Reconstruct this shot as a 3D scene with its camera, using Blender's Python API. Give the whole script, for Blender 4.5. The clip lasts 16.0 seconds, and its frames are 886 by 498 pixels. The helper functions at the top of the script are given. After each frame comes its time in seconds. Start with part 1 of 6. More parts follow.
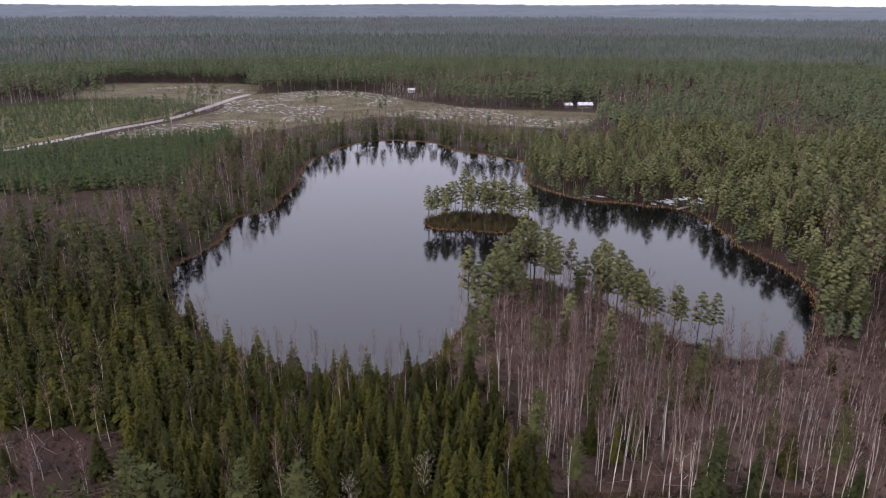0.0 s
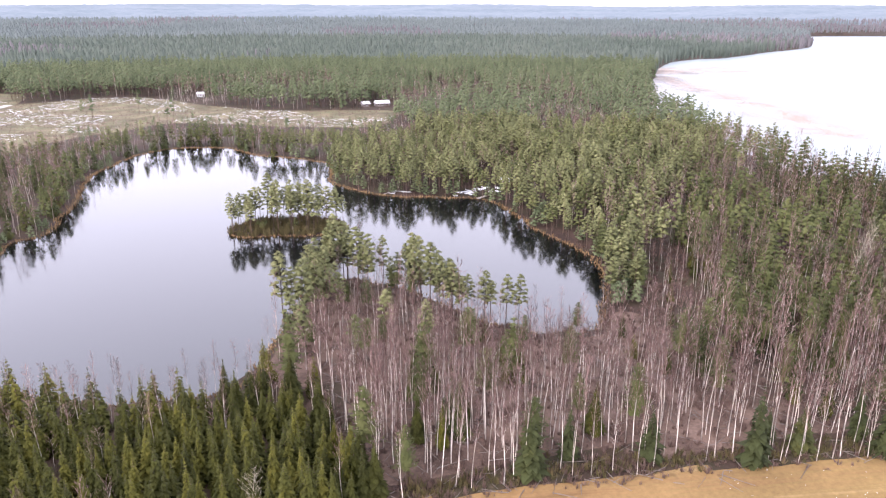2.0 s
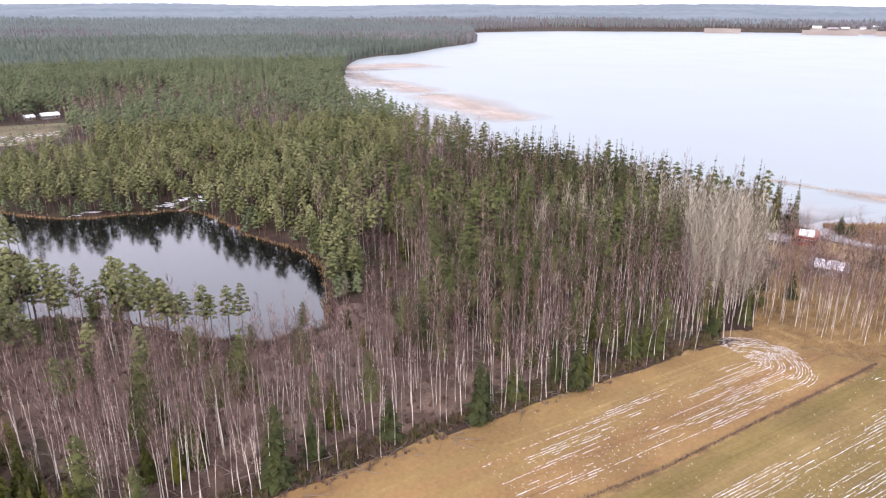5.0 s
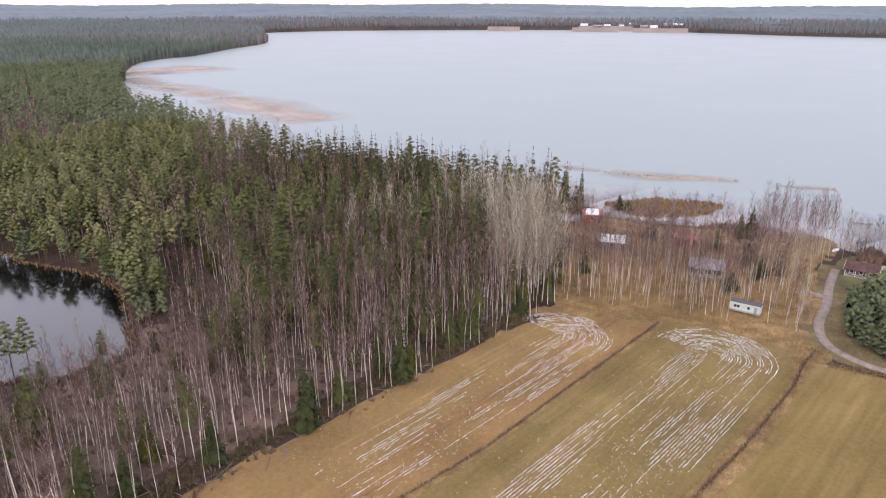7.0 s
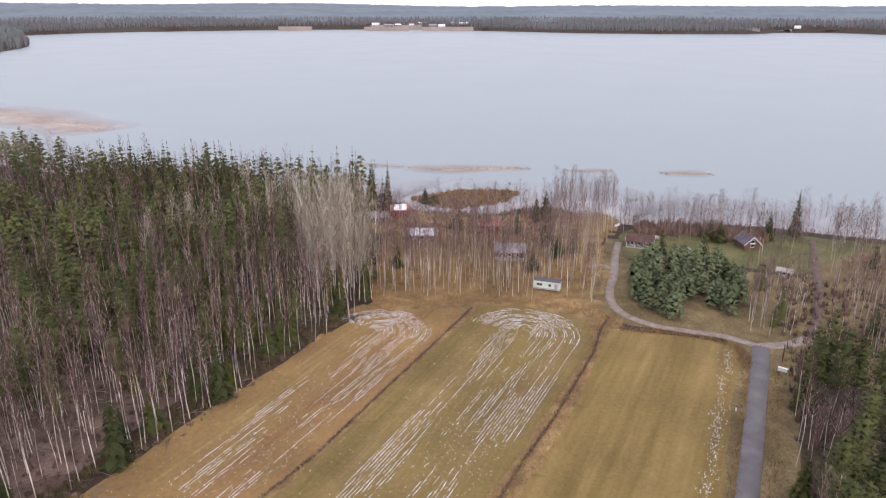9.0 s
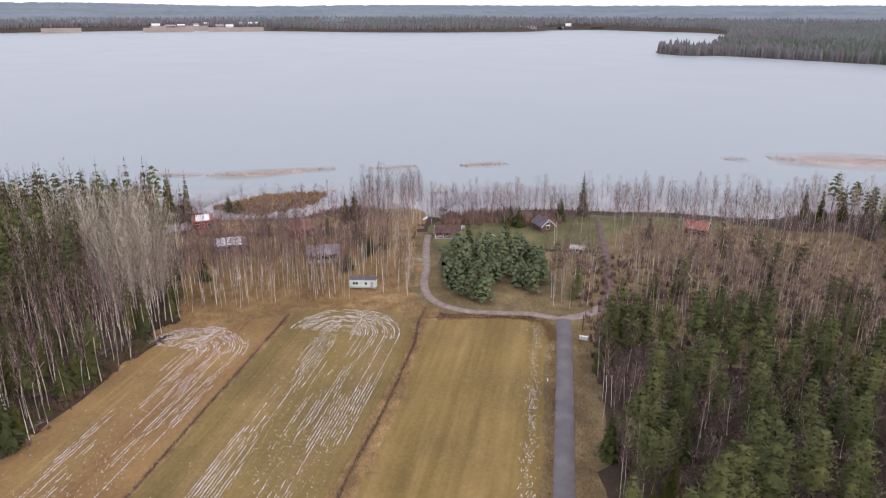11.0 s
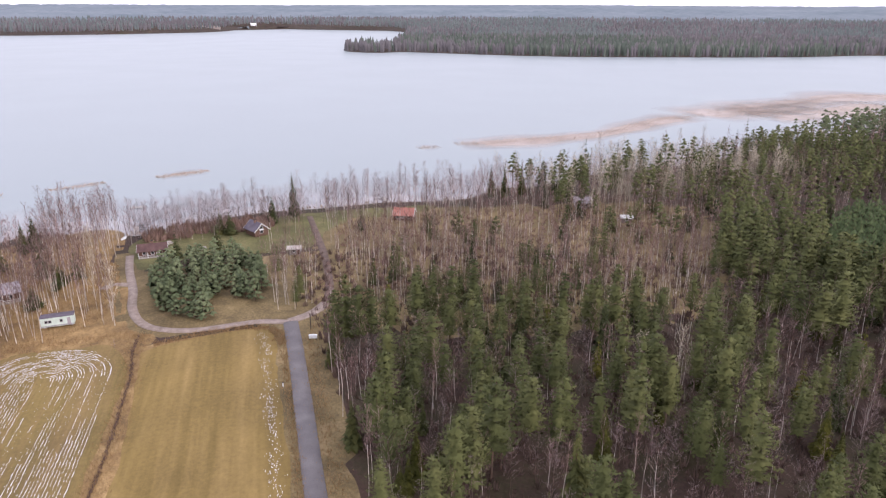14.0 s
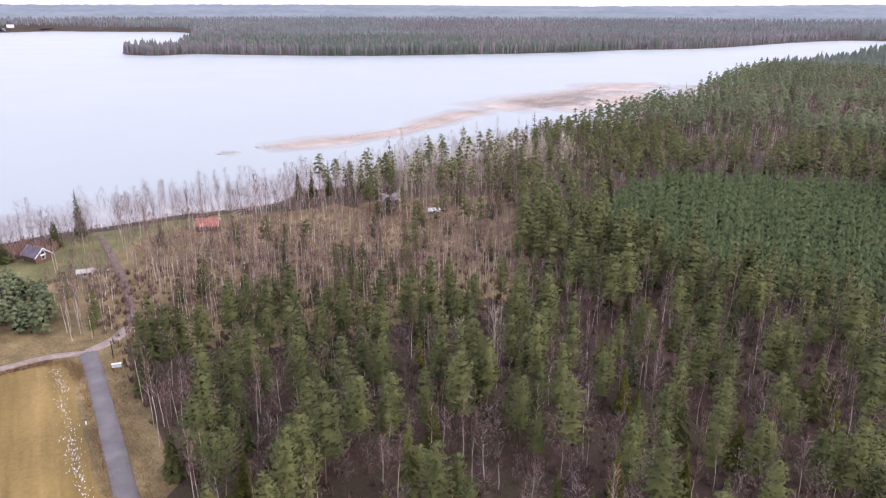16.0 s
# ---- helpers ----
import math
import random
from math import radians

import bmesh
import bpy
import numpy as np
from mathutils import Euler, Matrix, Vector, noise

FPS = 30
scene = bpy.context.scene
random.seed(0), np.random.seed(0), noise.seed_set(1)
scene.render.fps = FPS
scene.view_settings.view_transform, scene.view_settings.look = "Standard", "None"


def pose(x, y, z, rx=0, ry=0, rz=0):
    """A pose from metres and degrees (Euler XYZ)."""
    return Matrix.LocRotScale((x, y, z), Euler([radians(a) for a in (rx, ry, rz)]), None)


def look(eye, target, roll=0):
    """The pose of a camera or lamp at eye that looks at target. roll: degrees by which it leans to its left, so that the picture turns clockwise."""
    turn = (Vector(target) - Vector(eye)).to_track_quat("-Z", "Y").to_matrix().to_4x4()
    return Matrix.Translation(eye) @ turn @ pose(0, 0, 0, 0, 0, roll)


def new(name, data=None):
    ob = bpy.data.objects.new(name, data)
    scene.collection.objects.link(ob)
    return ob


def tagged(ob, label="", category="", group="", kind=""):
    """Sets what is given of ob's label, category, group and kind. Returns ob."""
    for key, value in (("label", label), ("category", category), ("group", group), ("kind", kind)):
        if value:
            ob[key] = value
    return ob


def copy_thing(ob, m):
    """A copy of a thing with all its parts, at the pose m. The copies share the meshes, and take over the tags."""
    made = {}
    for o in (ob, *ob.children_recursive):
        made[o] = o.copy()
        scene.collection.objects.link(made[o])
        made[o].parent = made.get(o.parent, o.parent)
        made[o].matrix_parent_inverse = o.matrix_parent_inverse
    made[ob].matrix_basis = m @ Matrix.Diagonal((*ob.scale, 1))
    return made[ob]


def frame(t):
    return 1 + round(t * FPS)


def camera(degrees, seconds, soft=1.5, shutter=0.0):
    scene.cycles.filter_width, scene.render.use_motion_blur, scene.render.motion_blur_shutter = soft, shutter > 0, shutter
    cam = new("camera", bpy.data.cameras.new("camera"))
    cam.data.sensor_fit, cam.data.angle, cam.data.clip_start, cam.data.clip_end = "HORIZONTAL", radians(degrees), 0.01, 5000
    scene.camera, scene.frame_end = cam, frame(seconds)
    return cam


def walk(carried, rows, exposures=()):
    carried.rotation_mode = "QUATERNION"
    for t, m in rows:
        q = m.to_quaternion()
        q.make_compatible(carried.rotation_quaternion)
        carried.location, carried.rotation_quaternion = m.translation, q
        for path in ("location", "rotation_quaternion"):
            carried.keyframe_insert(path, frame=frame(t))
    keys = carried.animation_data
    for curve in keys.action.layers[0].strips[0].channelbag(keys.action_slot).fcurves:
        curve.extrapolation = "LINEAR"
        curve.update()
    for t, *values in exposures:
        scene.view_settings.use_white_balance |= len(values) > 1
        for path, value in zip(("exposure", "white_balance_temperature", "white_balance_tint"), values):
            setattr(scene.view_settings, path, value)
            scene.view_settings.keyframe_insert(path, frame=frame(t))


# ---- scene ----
from mathutils import geometry

# ---------------------------------------------------------------- camera
# The drone hangs 75 m over the ground and turns to its right.
cam = camera(64.6, 16.0, soft=1.25)
EYE = (0.0, 0.0, 75.0)
TILT, LEAN = 19.17, 0.13
TURN = [(0.0, 0.0), (1.0, 8.14), (2.0, 16.25), (3.0, 24.34), (4.0, 32.4), (6.5, 52.53), (7.5, 60.6),
        (8.5, 68.65), (9.0, 72.67), (11.5, 92.78), (12.5, 100.8), (13.5, 108.86), (14.5, 116.9), (15.5, 124.9), (16.0, 128.92)]
EXPO = [(0.0, 0.8, 6450, 27), (0.2, 1.3, 6450, 27), (0.4, 1.82, 6450, 27), (0.6, 2.24, 6450, 27), (3.0, 2.2, 6450, 27), (4.2, 2.0, 6500, 26), (6.5, 1.35, 6600, 24),
        (9.0, 1.17, 6600, 24), (11.5, 1.1, 6580, 24), (13.0, 1.25, 6600, 26), (14.5, 1.52, 6520, 28), (16.0, 1.7, 6450, 29)]
walk(cam, [(t, pose(*EYE, 90 - TILT, 0, -a) @ pose(0, 0, 0, 0, 0, LEAN)) for t, a in TURN], EXPO)

# ---------------------------------------------------------------- light: an overcast late-autumn day
SUN_AZ, SUN_EL = 235.0, 24.0
world = bpy.data.worlds.new("overcast")
scene.world = world
world.use_nodes = True
wn, wl = world.node_tree.nodes, world.node_tree.links
wn.clear()
w_sky = wn.new("ShaderNodeTexSky")
w_sky.sky_type, w_sky.sun_disc = "NISHITA", False
w_sky.sun_elevation, w_sky.sun_rotation = radians(SUN_EL), radians(SUN_AZ)
w_sky.air_density, w_sky.dust_density = 1.0, 3.0
w_hue = wn.new("ShaderNodeHueSaturation")
w_hue.inputs["Saturation"].default_value = 0.3
w_mix = wn.new("ShaderNodeMix")
w_mix.data_type = "RGBA"
w_mix.inputs[0].default_value = 0.85
w_mix.inputs[7].default_value = (5.6, 6.0, 6.7, 1)
w_bg = wn.new("ShaderNodeBackground")
w_bg.inputs[1].default_value = 0.12
w_out = wn.new("ShaderNodeOutputWorld")
wl.new(w_sky.outputs[0], w_hue.inputs["Color"])
wl.new(w_hue.outputs[0], w_mix.inputs[6])
wl.new(w_mix.outputs[2], w_bg.inputs[0])
wl.new(w_bg.outputs[0], w_out.inputs[0])
sun = new("sun", bpy.data.lights.new("sun", "SUN"))
sun.data.energy, sun.data.angle, sun.data.color = 0.7, radians(25), (1.0, 0.95, 0.88)
sun.matrix_world = look((math.sin(radians(SUN_AZ)) * 100, math.cos(radians(SUN_AZ)) * 100, math.tan(radians(SUN_EL)) * 100), (0, 0, 0))

# ---------------------------------------------------------------- materials


def rgb(c):
    return (*c, 1.0)


def material(name, stops, scale=0.3, fine=6.0, rough=0.9, bump=0.0, vary=0.0, stretch=(1, 1, 1), turn=0.0, leafy=False, spec=0.25, grain=0.0):
    """A surface whose colour wanders between the stops at two scales, in metres; vary: how much single trees and pieces differ."""
    m = bpy.data.materials.new(name)
    m.use_nodes = True
    n, l = m.node_tree.nodes, m.node_tree.links
    b = n["Principled BSDF"]
    b.inputs["Roughness"].default_value = rough
    b.inputs["Specular IOR Level"].default_value = spec
    geo = n.new("ShaderNodeNewGeometry")
    mapping = n.new("ShaderNodeMapping")
    mapping.vector_type = "TEXTURE"
    mapping.inputs["Scale"].default_value = tuple(1 / q for q in stretch)
    mapping.inputs["Rotation"].default_value = (0, 0, -turn)
    l.new(geo.outputs["Position"], mapping.inputs["Vector"])
    big, small = n.new("ShaderNodeTexNoise"), n.new("ShaderNodeTexNoise")
    big.inputs["Scale"].default_value, big.inputs["Detail"].default_value = scale, 4
    small.inputs["Scale"].default_value, small.inputs["Detail"].default_value = fine, 3
    l.new(mapping.outputs[0], big.inputs["Vector"])
    l.new(mapping.outputs[0], small.inputs["Vector"])
    add = n.new("ShaderNodeMath")
    add.operation = "MULTIPLY_ADD"
    l.new(small.outputs["Fac"], add.inputs[0])
    add.inputs[1].default_value = 0.5
    l.new(big.outputs["Fac"], add.inputs[2])
    fac = add.outputs[0]
    if vary:
        info, tint = n.new("ShaderNodeObjectInfo"), n.new("ShaderNodeAttribute")
        tint.attribute_name = "tint"
        s = n.new("ShaderNodeMath")
        l.new(info.outputs["Random"], s.inputs[0])
        l.new(tint.outputs["Fac"], s.inputs[1])
        f = n.new("ShaderNodeMath")
        f.operation = "FRACT"
        l.new(s.outputs[0], f.inputs[0])
        own = f.outputs[0]
        if leafy:
            isl = n.new("ShaderNodeMath")
            isl.operation = "MULTIPLY_ADD"
            l.new(geo.outputs["Random Per Island"], isl.inputs[0])
            isl.inputs[1].default_value = 0.35
            l.new(own, isl.inputs[2])
            own = isl.outputs[0]
        v = n.new("ShaderNodeMath")
        v.operation = "MULTIPLY_ADD"
        l.new(own, v.inputs[0])
        v.inputs[1].default_value = vary
        l.new(fac, v.inputs[2])
        fac = v.outputs[0]
    top = 1.1 + vary * (1.3 if leafy else 1.0)
    sc = n.new("ShaderNodeMapRange")
    sc.inputs["From Min"].default_value, sc.inputs["From Max"].default_value = 0.45, top
    l.new(fac, sc.inputs["Value"])
    ramp = n.new("ShaderNodeValToRGB")
    el = ramp.color_ramp.elements
    while len(el) < len(stops):
        el.new(0.5)
    for i, c in enumerate(stops):
        el[i].position, el[i].color = i / max(1, len(stops) - 1), rgb(c)
    l.new(sc.outputs[0], ramp.inputs["Fac"])
    colour = ramp.outputs["Color"]
    if grain:
        dots, blot, mul = n.new("ShaderNodeTexNoise"), n.new("ShaderNodeTexNoise"), n.new("ShaderNodeMix")
        dots.inputs["Scale"].default_value, dots.inputs["Detail"].default_value, dots.inputs["Roughness"].default_value = 1.1, 6, 0.75
        blot.inputs["Scale"].default_value, blot.inputs["Detail"].default_value = 0.06, 5
        for tex in (dots, blot):
            l.new(geo.outputs["Position"], tex.inputs["Vector"])
        both = n.new("ShaderNodeMath")
        l.new(dots.outputs["Fac"], both.inputs[0])
        l.new(blot.outputs["Fac"], both.inputs[1])
        lift = n.new("ShaderNodeMapRange")
        lift.inputs["From Min"].default_value, lift.inputs["From Max"].default_value = 0.74, 1.26
        lift.inputs["To Min"].default_value, lift.inputs["To Max"].default_value = 1 - grain, 1 + grain
        l.new(both.outputs[0], lift.inputs["Value"])
        mul.data_type, mul.blend_type = "RGBA", "MULTIPLY"
        mul.inputs[0].default_value = 1.0
        l.new(colour, mul.inputs[6])
        l.new(lift.outputs[0], mul.inputs[7])
        colour = mul.outputs[2]
    l.new(colour, b.inputs["Base Color"])
    if bump:
        bm = n.new("ShaderNodeBump")
        bm.inputs["Strength"].default_value, bm.inputs["Distance"].default_value = bump, 0.2
        l.new(small.outputs["Fac"], bm.inputs["Height"])
        l.new(bm.outputs[0], b.inputs["Normal"])
    return m


def water(name, colour, rough, ripple, ior=1.333, cover=None):
    """Still water or thin ice; cover: (frost colour, scale, amount)."""
    m = bpy.data.materials.new(name)
    m.use_nodes = True
    n, l = m.node_tree.nodes, m.node_tree.links
    b = n["Principled BSDF"]
    b.inputs["Base Color"].default_value = rgb(colour)
    b.inputs["IOR"].default_value = ior
    b.inputs["Specular Tint"].default_value = (0.96, 1.0, 1.0, 1)
    geo, tex, big = n.new("ShaderNodeNewGeometry"), n.new("ShaderNodeTexNoise"), n.new("ShaderNodeTexNoise")
    tex.inputs["Scale"].default_value, tex.inputs["Detail"].default_value = 0.9, 3
    big.inputs["Scale"].default_value, big.inputs["Detail"].default_value = 0.012, 4
    l.new(geo.outputs["Position"], tex.inputs["Vector"])
    l.new(geo.outputs["Position"], big.inputs["Vector"])
    rr = n.new("ShaderNodeMapRange")
    rr.inputs["From Min"].default_value, rr.inputs["From Max"].default_value = 0.35, 0.65
    rr.inputs["To Min"].default_value, rr.inputs["To Max"].default_value = rough * 0.95, rough * 1.05
    l.new(big.outputs["Fac"], rr.inputs["Value"])
    l.new(rr.outputs[0], b.inputs["Roughness"])
    bm = n.new("ShaderNodeBump")
    bm.inputs["Strength"].default_value, bm.inputs["Distance"].default_value = ripple, 0.05
    l.new(tex.outputs["Fac"], bm.inputs["Height"])
    l.new(bm.outputs[0], b.inputs["Normal"])
    if cover:
        ramp = n.new("ShaderNodeValToRGB")
        ramp.color_ramp.elements[0].color, ramp.color_ramp.elements[0].position = rgb(colour), 0.3
        ramp.color_ramp.elements[1].color, ramp.color_ramp.elements[1].position = rgb(cover), 0.75
        l.new(big.outputs["Fac"], ramp.inputs["Fac"])
        l.new(ramp.outputs["Color"], b.inputs["Base Color"])
    return m


ROWDIR = radians(8.9)
M_GROUND = material("forest_floor", [(0.018, 0.012, 0.009), (0.05, 0.029, 0.021), (0.035, 0.03, 0.014), (0.09, 0.056, 0.04)], 0.08, 1.6, bump=0.6, grain=0.45)
M_STUBBLE = material("stubble", [(0.133, 0.073, 0.028), (0.204, 0.120, 0.048), (0.194, 0.128, 0.047), (0.286, 0.187, 0.084)], 0.16, 1.6, bump=0.5, stretch=(0.035, 1, 1), turn=ROWDIR, grain=0.26)
M_STUBBLE2 = material("stubble_olive", [(0.087, 0.065, 0.019), (0.143, 0.103, 0.032), (0.168, 0.115, 0.043), (0.230, 0.158, 0.069)], 0.14, 1.6, bump=0.5, stretch=(0.035, 1, 1), turn=ROWDIR, grain=0.26)
M_MEADOW = material("meadow", [(0.102, 0.070, 0.019), (0.158, 0.108, 0.033), (0.214, 0.146, 0.052), (0.291, 0.205, 0.084)], 0.1, 0.6, bump=0.25, stretch=(0.06, 1, 1), turn=ROWDIR, grain=0.22)
M_ROUGH = material("rough_grass", [(0.097, 0.060, 0.027), (0.199, 0.127, 0.052), (0.296, 0.207, 0.095)], 0.25, 2.5, bump=0.6, grain=0.4)
M_SIDE = material("roadside_grass", [(0.075, 0.055, 0.026), (0.135, 0.1, 0.045), (0.22, 0.158, 0.082)], 0.2, 1.8, bump=0.5, grain=0.45)
M_LAWN = material("lawn_grass", [(0.065, 0.064, 0.024), (0.105, 0.1, 0.038), (0.16, 0.128, 0.064)], 0.15, 2.0, bump=0.3, grain=0.4)
M_CUT = material("clearcut_ground", [(0.07, 0.047, 0.036), (0.13, 0.105, 0.06), (0.09, 0.088, 0.042), (0.22, 0.178, 0.135)], 0.07, 0.5, bump=0.5, grain=0.5)
M_ASPHALT = material("asphalt", [(0.09, 0.083, 0.083), (0.128, 0.118, 0.117), (0.175, 0.162, 0.158)], 0.25, 5, rough=0.8, bump=0.2)
M_GRAVEL = material("gravel", [(0.16, 0.124, 0.1), (0.235, 0.188, 0.156), (0.32, 0.266, 0.228)], 0.5, 4, bump=0.3, grain=0.2)
M_LITTER = material("leaf_litter", [(0.045, 0.028, 0.02), (0.092, 0.059, 0.043), (0.15, 0.103, 0.078)], 0.12, 1.8, bump=0.5, grain=0.4)
M_BRACKEN = material("dry_bracken", [(0.150, 0.089, 0.067), (0.250, 0.162, 0.126), (0.375, 0.262, 0.210)], 0.3, 3, vary=0.5, leafy=True)
M_SNOW = material("snow", [(0.62, 0.62, 0.64), (0.74, 0.745, 0.765), (0.84, 0.845, 0.86)], 0.5, 5, rough=0.6, bump=0.3)
M_GOLD = material("golden_leaves", [(0.2, 0.12, 0.03), (0.3, 0.19, 0.05), (0.4, 0.27, 0.09)], 0.3, 3, vary=0.5, leafy=True)
M_POND = water("pond_water", (0.003, 0.0034, 0.004), 0.085, 0.012, ior=1.66)
M_LAKE = water("lake_ice", (0.19, 0.229, 0.232), 0.38, 0.01, cover=(0.215, 0.252, 0.254), ior=1.22)
M_SPRUCE = material("spruce_needles", [(0.012, 0.014, 0.002), (0.041, 0.044, 0.006), (0.118, 0.107, 0.014)], 0.35, 3, vary=0.8, leafy=True)
M_DARK = material("old_spruce_needles", [(0.018, 0.024, 0.008), (0.042, 0.05, 0.015), (0.1, 0.088, 0.022)], 0.35, 3, vary=0.7, leafy=True)
M_PINE = material("pine_needles", [(0.031, 0.038, 0.012), (0.067, 0.076, 0.024), (0.118, 0.120, 0.042)], 0.25, 2, vary=0.6, leafy=True)
M_YOUNG = material("young_pine_needles", [(0.05, 0.07, 0.033), (0.105, 0.132, 0.064), (0.18, 0.2, 0.105)], 0.35, 3, vary=0.6, leafy=True)
M_TWIG = material("birch_twigs", [(0.115, 0.069, 0.06), (0.205, 0.129, 0.113), (0.31, 0.215, 0.192)], 0.2, 3, vary=0.7, leafy=True)
# Lighter, yellower pine copy; part of its tone is brightness painted in.
M_BRIGHTPINE = material("brightened_pine_needles", [(0.056, 0.062, 0.025), (0.122, 0.129, 0.052), (0.205, 0.201, 0.091)], 0.35, 3, vary=0.7, leafy=True)
M_PLANT = material("plantation_needles", [(0.022, 0.036, 0.014), (0.05, 0.073, 0.026), (0.09, 0.11, 0.042)], 0.35, 3, vary=0.6, leafy=True)
M_PALE = material("aspen_twigs", [(0.32, 0.27, 0.2), (0.44, 0.38, 0.285), (0.55, 0.49, 0.38)], 0.2, 3, vary=0.5, leafy=True)
M_ALDER = material("alder_twigs", [(0.14, 0.1, 0.094), (0.235, 0.176, 0.165), (0.32, 0.258, 0.243)], 0.2, 3, vary=0.6, leafy=True)
M_BIRCH = material("birch_bark", [(0.2, 0.16, 0.13), (0.46, 0.405, 0.35), (0.66, 0.6, 0.53), (0.75, 0.7, 0.63)], 1.0, 7, vary=0.4)
M_BARK = material("conifer_bark", [(0.05, 0.038, 0.03), (0.1, 0.07, 0.055), (0.17, 0.1, 0.065)], 0.6, 6, vary=0.6)
M_BRUSH = material("brushwood", [(0.056, 0.034, 0.027), (0.116, 0.075, 0.06), (0.188, 0.135, 0.112)], 0.4, 4, vary=0.5, leafy=True)
M_SHRUB = material("shrub_leaves", [(0.04, 0.04, 0.016), (0.09, 0.075, 0.03), (0.15, 0.11, 0.05)], 0.4, 4, vary=0.5, leafy=True)
M_SEDGE = material("sedge", [(0.14, 0.08, 0.035), (0.24, 0.15, 0.07), (0.33, 0.24, 0.13)], 0.3, 3, vary=0.4, leafy=True)
M_REED = material("reeds", [(0.28, 0.22, 0.17), (0.38, 0.31, 0.25), (0.46, 0.39, 0.33)], 0.05, 2, vary=0.3, leafy=True)
# Distance haze greys the base colour of these woods.
M_FAR = material("haze_tinted_far_woods", [(0.052, 0.07, 0.054), (0.082, 0.102, 0.08), (0.12, 0.133, 0.105)], 0.0035, 0.03, vary=0.3)
# Pine green greyed towards distance haze, put into the colour.
M_CANOPY = material("haze_tinted_canopy", [(0.04, 0.052, 0.024), (0.073, 0.09, 0.042), (0.11, 0.126, 0.063)], 0.012, 0.15, vary=0.7)
# Bluish distance haze is painted into the colour of these woods.
M_HAZE = material("haze_tinted_woods", [(0.088, 0.11, 0.104), (0.114, 0.136, 0.129), (0.145, 0.163, 0.156)], 0.004, 0.05, vary=0.25)
M_TRACK = material("muddy_track", [(0.07, 0.05, 0.04), (0.12, 0.085, 0.068), (0.17, 0.13, 0.105)], 0.4, 3, bump=0.4)
M_FALLEN = material("dead_wood", [(0.08, 0.065, 0.055), (0.14, 0.12, 0.105), (0.22, 0.19, 0.17)], 1, 7, vary=0.3)
# Birch brown turned grey-mauve by haze put into the colour.
M_FARBIRCH = material("haze_tinted_birch_woods", [(0.092, 0.085, 0.087), (0.125, 0.115, 0.117), (0.17, 0.156, 0.157)], 0.004, 0.05, vary=0.3)
M_PALEROAD = material("pale_gravel", [(0.28, 0.25, 0.225), (0.36, 0.33, 0.3), (0.43, 0.4, 0.37)], 0.3, 3, bump=0.3)
# Straw colour greyed by distance haze in the colour itself.
M_STRAW = material("haze_tinted_straw", [(0.17, 0.14, 0.115), (0.22, 0.185, 0.155), (0.27, 0.23, 0.195)], 0.01, 0.06)
# The blue haze of the far ridges is part of this colour.
M_HILL = material("haze_tinted_hills", [(0.085, 0.115, 0.13), (0.12, 0.15, 0.167), (0.15, 0.178, 0.195)], 0.0035, 0.03, stretch=(1, 1, 1))

# ---------------------------------------------------------------- plan: shores, fields, roads (metres, camera over the origin)
POND = [(-81.5, 195.2), (-79.6, 209.2), (-76.2, 224.5), (-76.3, 249), (-68.4, 259.7), (-66.6, 281.7), (-66.6, 315), (-68.2, 348), (-57.8, 385),
        (-47.3, 404), (-28.1, 411), (-6.3, 402.7), (4.9, 384), (25.6, 366), (43, 349), (41.7, 334), (38.2, 309), (50, 287), (64.5, 275), (86.8, 267.8),
        (96, 258.8), (98.4, 245.9), (98.1, 222.8), (101.5, 202), (103, 188.7), (101, 174.7), (88.5, 152), (79.6, 140.3), (66, 141.8), (60, 146.8),
        (52.3, 156.4), (45.5, 169), (37.2, 180.5), (27.4, 190.3), (17.2, 186.7), (9.9, 170.6), (2.2, 150.6), (-2.9, 136.8), (-10.2, 133.7),
        (-22.3, 133.7), (-38.2, 139.2), (-50.7, 147.4), (-64.8, 161.4), (-75.2, 177.8)]
ISLAND = [(-6.2, 245.3), (-3.2, 239.1), (11.2, 235.9), (22.9, 233.3), (32.2, 236.7), (32.4, 247), (21.6, 255), (3.4, 255.6), (-4, 251)]
LAKE_NEAR = [(1084, 1165), (879, 1042), (727, 946), (671, 932), (587, 882), (474, 741), (312, 484), (300, 408), (268, 344), (260, 306), (256, 277),
             (253, 238), (254, 214), (257, 196), (256, 155), (254, 135), (249, 117), (243, 100), (258, 99), (247, 86), (246, 73), (251, 59), (264, 48),
             (266, 42), (261, 22), (253, 9), (260, -9), (264, -24), (263, -56), (261, -85), (256, -103), (254, -118), (262, -137), (262, -166),
             (272, -197), (271, -237), (276, -279), (282, -329), (288, -384), (300, -419), (308, -494), (332, -549), (374, -662), (420, -854)]
LAKE_FAR = [(425, -1000), (520, -1500), (640, -1838), (750, -1725), (752, -1403), (752, -1240), (814, -1068), (832, -937), (903, -747), (989, -588),
            (1166, -420), (1160, -382), (1214, -333), (1350, -377), (1309, -432), (1618, -584), (2093, -745), (2276, -609), (2479, -365), (2225, -189),
            (2139, 215), (2223, 533), (2262, 841), (2281, 879), (2017, 1251), (1709, 1518), (1475, 1577), (1378, 1490)]
